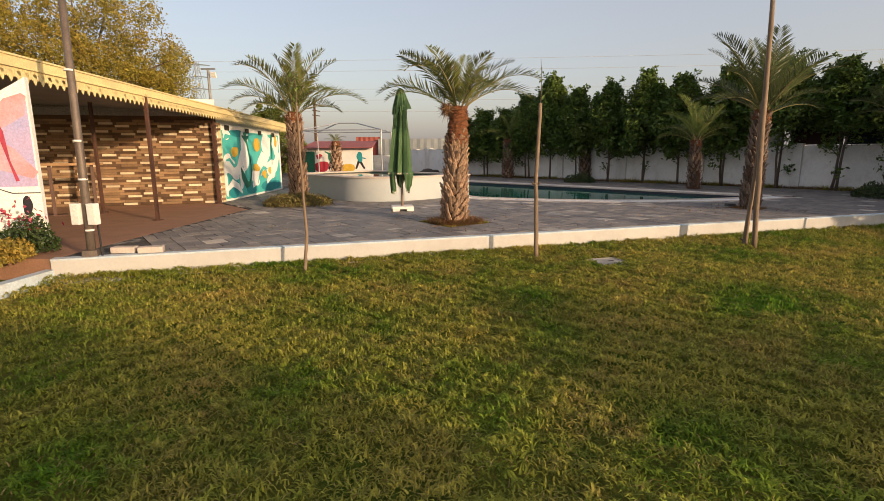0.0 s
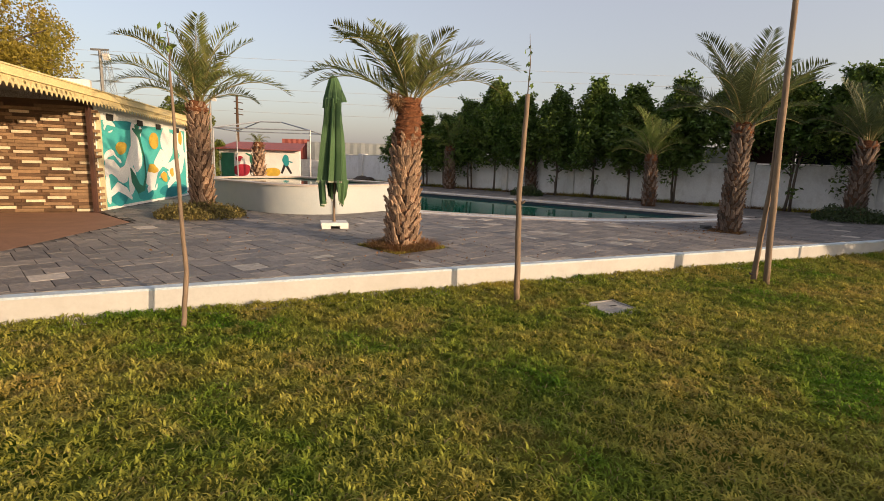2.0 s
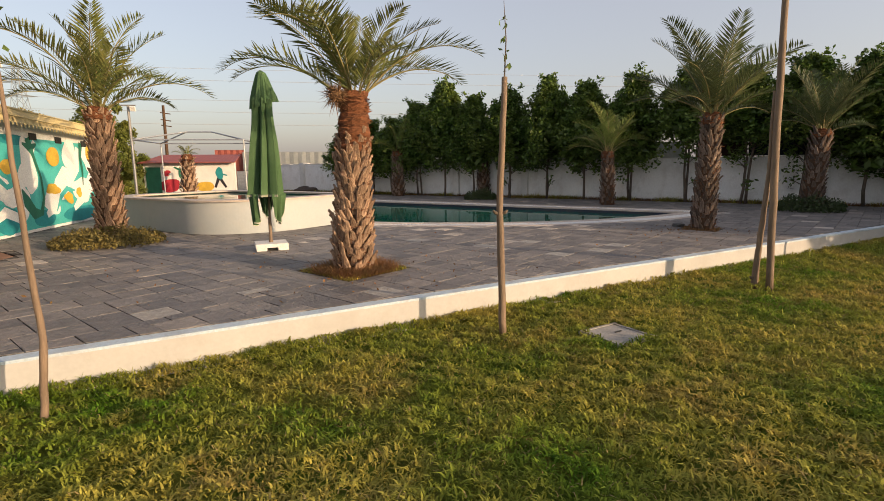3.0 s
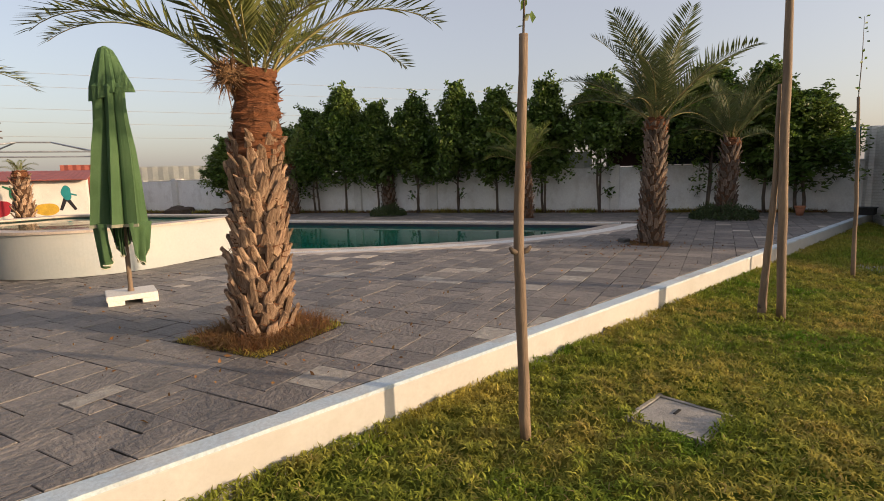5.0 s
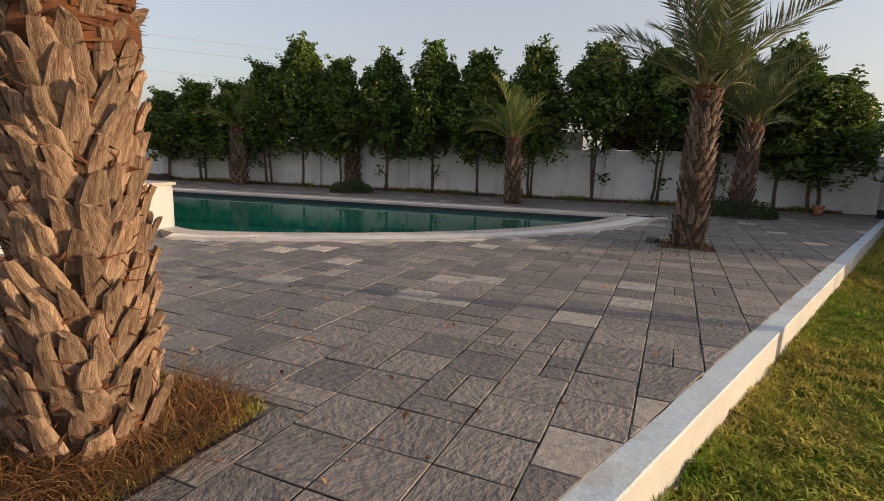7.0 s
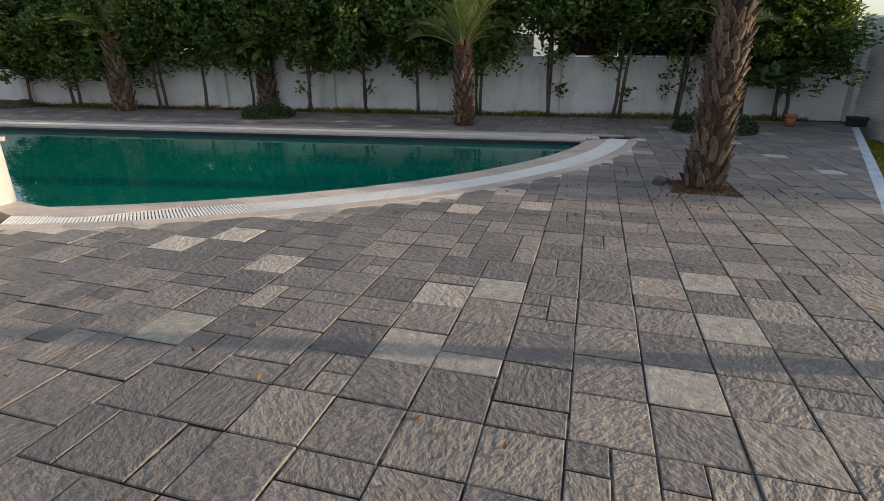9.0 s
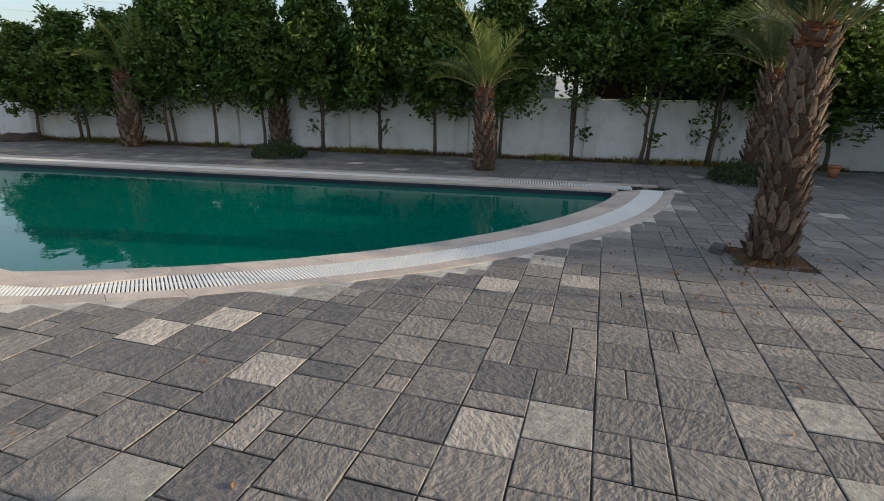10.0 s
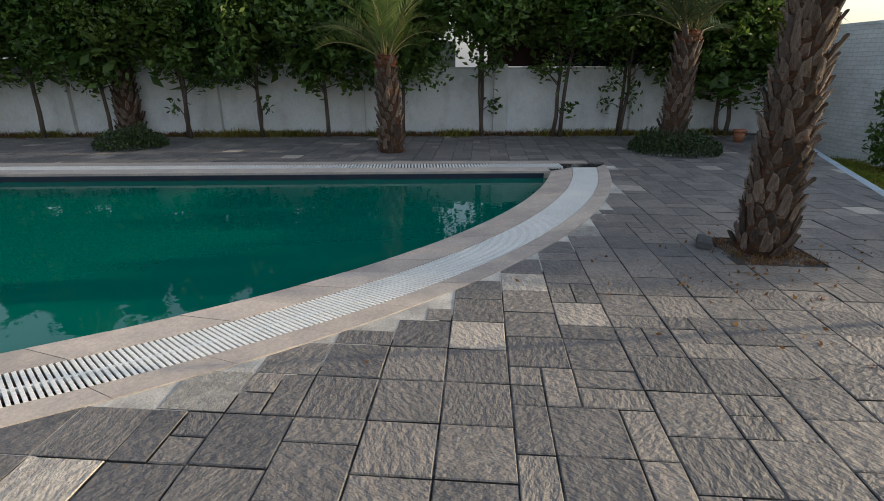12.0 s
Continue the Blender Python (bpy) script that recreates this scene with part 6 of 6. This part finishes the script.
def clip(poly, p, nrm):
    """The part of a convex polygon on the side of p to which nrm points."""
    out = []
    for i in range(len(poly)):
        a, b = poly[i], poly[(i + 1) % len(poly)]
        da, db = (a - p).dot(nrm), (b - p).dot(nrm)
        if da >= 0:
            out.append(a)
        if da * db < 0:
            out.append(a.lerp(b, da / (da - db)))
    return out


POOL_SHAPE = POOL_OUT + [(9.03, 13.95), tuple(FAR_OUT_END), tuple(FAR_IN_END)]
TANK_SHAPE = o2
porch_poly = [(-4.44, 5.4), (-4.44, 10.85), (-5.74, 12.24), (-5.76, 12.5), (-6.0, 17.3), (-6.1, 32), (-20, 32), (-20, 5.4)]
rnd = random.Random(77)
GAP = 0.0066
PALE = [Vector(p) for p in [(2.9, 10.33), (2.17, 10.09), (2.9, 9.25), (1.18, 11.01), (3.6, 9.36), (4.0, 9.79), (2.72, 9.14), (2.09, 9.96), (1.78, 8.02), (2.31, 8.04), (2.83, 10.22), (1.14, 10.78), (1.7, 7.94), (0.32, 7.51), (2.74, 9.13), (-0.79, 7.97), (-1.55, 7.25), (2.54, 12.52), (5.75, 12.36)]]
base_k = kerb_at(0.0, 0.122)
wall_p = wall_at(0.0, 0.43)
rest_v, rest_f, rest_m = [], [], []
near_meshes = {}
count = 0


def paver_mesh(ln, w, is_pale=False):
    key = (round(ln, 3), round(w, 3), is_pale)
    if key not in near_meshes:
        bm = bmesh.new()
        lx, ly, z = ln / 2 - GAP / 2, w / 2 - GAP / 2, 0.034
        c = 0.0045
        lo = [bm.verts.new((sx * lx, sy * ly, 0)) for sx, sy in ((-1, -1), (1, -1), (1, 1), (-1, 1))]
        md = [bm.verts.new((sx * lx, sy * ly, z - c)) for sx, sy in ((-1, -1), (1, -1), (1, 1), (-1, 1))]
        hi = [bm.verts.new((sx * (lx - c), sy * (ly - c), z)) for sx, sy in ((-1, -1), (1, -1), (1, 1), (-1, 1))]
        bm.faces.new(hi)
        for r0, r1 in ((lo, md), (md, hi)):
            for i in range(4):
                bm.faces.new((r0[i], r0[(i + 1) % 4], r1[(i + 1) % 4], r1[i]))
        me = from_bm("paver", bm, [M_PAVER_PALE if is_pale else M_PAVER, M_MORTAR])
        for p in me.polygons:
            if abs(p.normal.z) < 0.3:
                p.material_index = 1
        near_meshes[key] = me
    return near_meshes[key]


def lay(a, b, ln, w, depth=0):
    """One paver with its centre at a along U and b along V."""
    global count
    c = PU * a + PV * b
    if c.x < -6.2 or c.y > 27 or (c - base_k).dot(KN) < -0.25 or (c - wall_p).dot(U) > 0.2:
        return
    ca, cb = [PU * sx * ln / 2 for sx in (-1, 1)], [PV * sy * w / 2 for sy in (-1, 1)]
    quad = [c + ca[0] + cb[0], c + ca[1] + cb[0], c + ca[1] + cb[1], c + ca[0] + cb[1]]
    cut = None
    if c.y < 14.6 and not inside(c, POOL_SHAPE) and depth == 0 and any(inside(q, POOL_SHAPE) for q in quad) and rnd.random() < 0.8:
        k = min(range(1, NA - 1), key=lambda i: (Vector(POOL_OUT[i]) - c).length)
        tangent = (Vector(POOL_OUT[k + 1]) - Vector(POOL_OUT[k - 1])).normalized()
        away = Vector((tangent.y, -tangent.x))
        cut = (Vector(POOL_OUT[k]) + away * 0.006, away)
    elif any(inside(q, POOL_SHAPE) for q in quad) or any(inside(q, TANK_SHAPE) for q in quad) or any(inside(q, porch_poly) for q in quad):
        if depth < 1 and not inside(c, porch_poly) and min(ln, w) > 0.1:
            for sa in (-1, 1):
                for sb in (-1, 1):
                    lay(a + sa * ln / 4, b + sb * w / 4, ln / 2, w / 2, depth + 1)
        return
    if (c - CORNER).dot(V) < 0.05:
        return
    for px, py, hs in PITS:
        d = c - Vector((px, py))
        u0, u1, v0, v1 = d.dot(PU) - ln / 2, d.dot(PU) + ln / 2, d.dot(PV) - w / 2, d.dot(PV) + w / 2
        if u0 < hs - 0.01 and u1 > -hs + 0.01 and v0 < hs - 0.01 and v1 > -hs + 0.01:
            # cut round the pit: what sticks out on each side stays
            for x0, x1, y0, y1 in ((u0, -hs, v0, v1), (hs, u1, v0, v1), (max(u0, -hs), min(u1, hs), v0, -hs), (max(u0, -hs), min(u1, hs), hs, v1)):
                if x1 - x0 > 0.03 and y1 - y0 > 0.03:
                    pc = Vector((px, py)) + PU * (x0 + x1) / 2 + PV * (y0 + y1) / 2
                    lay(pc.dot(PU), pc.dot(PV), x1 - x0, y1 - y0, 2)
            return
    is_pale = any(abs((q - c).dot(PU)) < ln / 2 and abs((q - c).dot(PV)) < w / 2 for q in PALE)
    dz = rnd.uniform(-0.0022, 0.0018)
    z0 = DECK - 0.034 + dz
    whole = cut is None and all((q - base_k).dot(KN) > 0 for q in quad) and all((q - wall_p).dot(U) < 0 for q in quad)
    near = (c.x - 2.9) ** 2 / 5.3 + (c.y - 10.2) ** 2 / 4.4 < 1
    if whole and near and count < 300:
        count += 1
        piece("paver", paver_mesh(ln, w, is_pale), deck, Matrix.Translation((*c, z0)) @ Matrix.Rotation(PAX + rnd.uniform(-0.008, 0.008), 4, "Z") @ Matrix.Rotation(rnd.uniform(-0.011, 0.011), 4, "X") @ Matrix.Rotation(rnd.uniform(-0.011, 0.011), 4, "Y"))
        return
    pts = [c + PU * (q - c).dot(PU) * (1 - GAP / ln) + PV * (q - c).dot(PV) * (1 - GAP / w) for q in quad]
    if not whole:
        pts = clip(clip(pts, base_k, KN), wall_p, -U)
        if cut:
            pts = clip(pts, *cut)
        if len(pts) < 3:
            return
        c = sum(pts, Vector((0, 0))) / len(pts)
    k = len(rest_v)
    tx, ty = rnd.uniform(-0.011, 0.011), rnd.uniform(-0.011, 0.011)
    m = len(pts)
    inn = [c + (q - c) * 0.982 for q in pts]
    for q in pts:
        rest_v.append((q.x, q.y, z0))
    for q in pts:
        rest_v.append((q.x, q.y, z0 + 0.031))
    for q in inn:
        rest_v.append((q.x, q.y, z0 + 0.034 + (q - c).x * tx + (q - c).y * ty))
    for i in range(m):
        j = (i + 1) % m
        rest_f.append((k + i, k + j, k + m + j, k + m + i)), rest_m.append(1)
        rest_f.append((k + m + i, k + m + j, k + 2 * m + j, k + 2 * m + i)), rest_m.append(0)
    rest_f.append(tuple(k + 2 * m + i for i in range(m))), rest_m.append(2 if is_pale else 0)


# bands one, two or three pavers wide, packed with squares, halves and quarters on a 0.15 m module
MOD = 0.15
b = -2.0
while b < 26:
    wide = rnd.choice((2, 4, 6, 6, 8))
    length = 160
    shift = 1.0 + rnd.choice((0, 0.05, 0.1))
    taken = [[False] * wide for _ in range(length)]
    for i in range(length):
        for j in range(wide):
            if taken[i][j]:
                continue
            room_a = i + 1 < length and not taken[i + 1][j]
            room_b = j + 1 < wide and not taken[i][j + 1]
            square = room_a and room_b and not taken[i + 1][j + 1]
            roll_ = rnd.random()
            if square and roll_ < 0.72:
                fit = ((0, 0, 2, 2),)
            elif square and roll_ < 0.88 or room_b and not room_a:
                fit = ((0, 0, 1, 2),)
            elif square and roll_ < 0.955:
                fit = rnd.choice((((0, 0, 2, 1), (0, 1, 1, 1), (1, 1, 1, 1)), ((0, 1, 2, 1), (0, 0, 1, 1), (1, 0, 1, 1))))
            elif room_a:
                fit = ((0, 0, 2, 1),)
            else:
                fit = ((0, 0, 1, 1),)
            for oa, ob, da, db in fit:
                for p in range(da):
                    for q in range(db):
                        taken[i + oa + p][j + ob + q] = True
                lay(shift + (i + oa + da / 2) * MOD + rnd.uniform(-0.0018, 0.0018), b + (j + ob + db / 2) * MOD + rnd.uniform(-0.0018, 0.0018), da * MOD, db * MOD)
    b += wide * MOD
me = bpy.data.meshes.new("pavers")
me.from_pydata(rest_v, [], rest_f)
me.materials.append(M_PAVER_REST), me.materials.append(M_MORTAR), me.materials.append(M_PAVER_PALE)
me.polygons.foreach_set("material_index", np.array(rest_m, np.int32))
ob = new("pavers", me)
ob.parent = deck
tagged(ob, "grey riven pavers further off", kind="stuff")

# ---- lawn ----
rg = np.random.default_rng(99)


def lawn_points(n, x0, x1, y0):
    xy = np.column_stack([rg.uniform(x0, x1, n), rg.uniform(y0, 13, n)])
    ok = (xy[:, 1] < 7.09 + 0.366 * xy[:, 0] - 0.015) & (xy[:, 0] > -4.42)
    ok &= ~((np.abs((xy[:, 0] - 2.3) * 0.934 + (xy[:, 1] - 6.77) * 0.358) < 0.2) & (np.abs(-(xy[:, 0] - 2.3) * 0.358 + (xy[:, 1] - 6.77) * 0.934) < 0.2))
    return xy[ok]


def tufts(xy):
    """Sward height over the plan: uneven cushions, rising to the kerb."""
    x, y = xy[:, 0], xy[:, 1]
    z = 0.020 * np.sin(x * 7.3 + 1.7 * np.sin(y * 3.1)) * np.sin(y * 8.1 + 1.3 * np.sin(x * 4.7)) + 0.026 * np.sin(x * 17 + y * 5 + np.sin(y * 9)) * np.sin(y * 19 - x * 3 + np.sin(x * 11))
    z += 0.018 * np.sin(x * 41 + 3 * np.sin(y * 13)) * np.sin(y * 37 + 2 * np.sin(x * 17))
    gap = (7.09 + 0.366 * x - y) * 0.939
    z = np.clip(z + 0.02, 0.0, 1.0)
    return z + 0.045 * np.exp(-np.clip(gap, 0, 9) / 0.45)


near = np.concatenate([lawn_points(440000, -4.4, 8.0, 0.6), lawn_points(120000, -2.4, 3.0, 0.9)])
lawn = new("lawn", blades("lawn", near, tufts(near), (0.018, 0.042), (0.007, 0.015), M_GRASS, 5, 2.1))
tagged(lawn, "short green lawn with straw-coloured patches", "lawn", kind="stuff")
far = np.concatenate([lawn_points(90000, 8.0, 14.0, 3.0), lawn_points(90000, -4.4, 12.0, -8.0)])
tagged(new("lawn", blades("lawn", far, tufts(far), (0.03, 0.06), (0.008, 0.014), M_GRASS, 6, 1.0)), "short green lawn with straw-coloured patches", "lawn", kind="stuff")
dry = lawn_points(42000, -4.4, 8.0, 0.4)
tagged(new("lawn_thatch", blades("lawn_thatch", dry, tufts(dry) + 0.008, (0.012, 0.028), (0.004, 0.008), material("straw", (0.36, 0.28, 0.11), (0.27, 0.20, 0.07), 3, 0.9, 0, 20, vary="island", spread=0.3, translucent=0.2), 7, 3.0)), "dry straw blades lying in the lawn", "dry grass", kind="stuff")
tall = lawn_points(30000, -4.4, 8.0, 0.4)
clump = np.sin(tall[:, 0] * 5.1 + 2 * np.sin(tall[:, 1] * 2.3)) * np.sin(tall[:, 1] * 5.7 + 2 * np.sin(tall[:, 0] * 3.1))
tall = tall[clump > 0.15]
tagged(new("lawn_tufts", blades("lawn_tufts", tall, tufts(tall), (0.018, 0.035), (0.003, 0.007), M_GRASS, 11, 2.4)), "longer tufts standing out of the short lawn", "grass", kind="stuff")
# longer grass against the kerb
n = 20000
s = rg.uniform(-4.3, 14.5, n)
s = s[np.sin(s * 6.1 + 2 * np.sin(s * 2.3)) + rg.uniform(-1.2, 1.2, n) > -0.2]
n = len(s)
o = np.abs(rg.normal(0, 0.07, n)) + 0.004
xy = np.column_stack([s, 7.09 + 0.366 * s]) - np.outer(o, np.array(KN))
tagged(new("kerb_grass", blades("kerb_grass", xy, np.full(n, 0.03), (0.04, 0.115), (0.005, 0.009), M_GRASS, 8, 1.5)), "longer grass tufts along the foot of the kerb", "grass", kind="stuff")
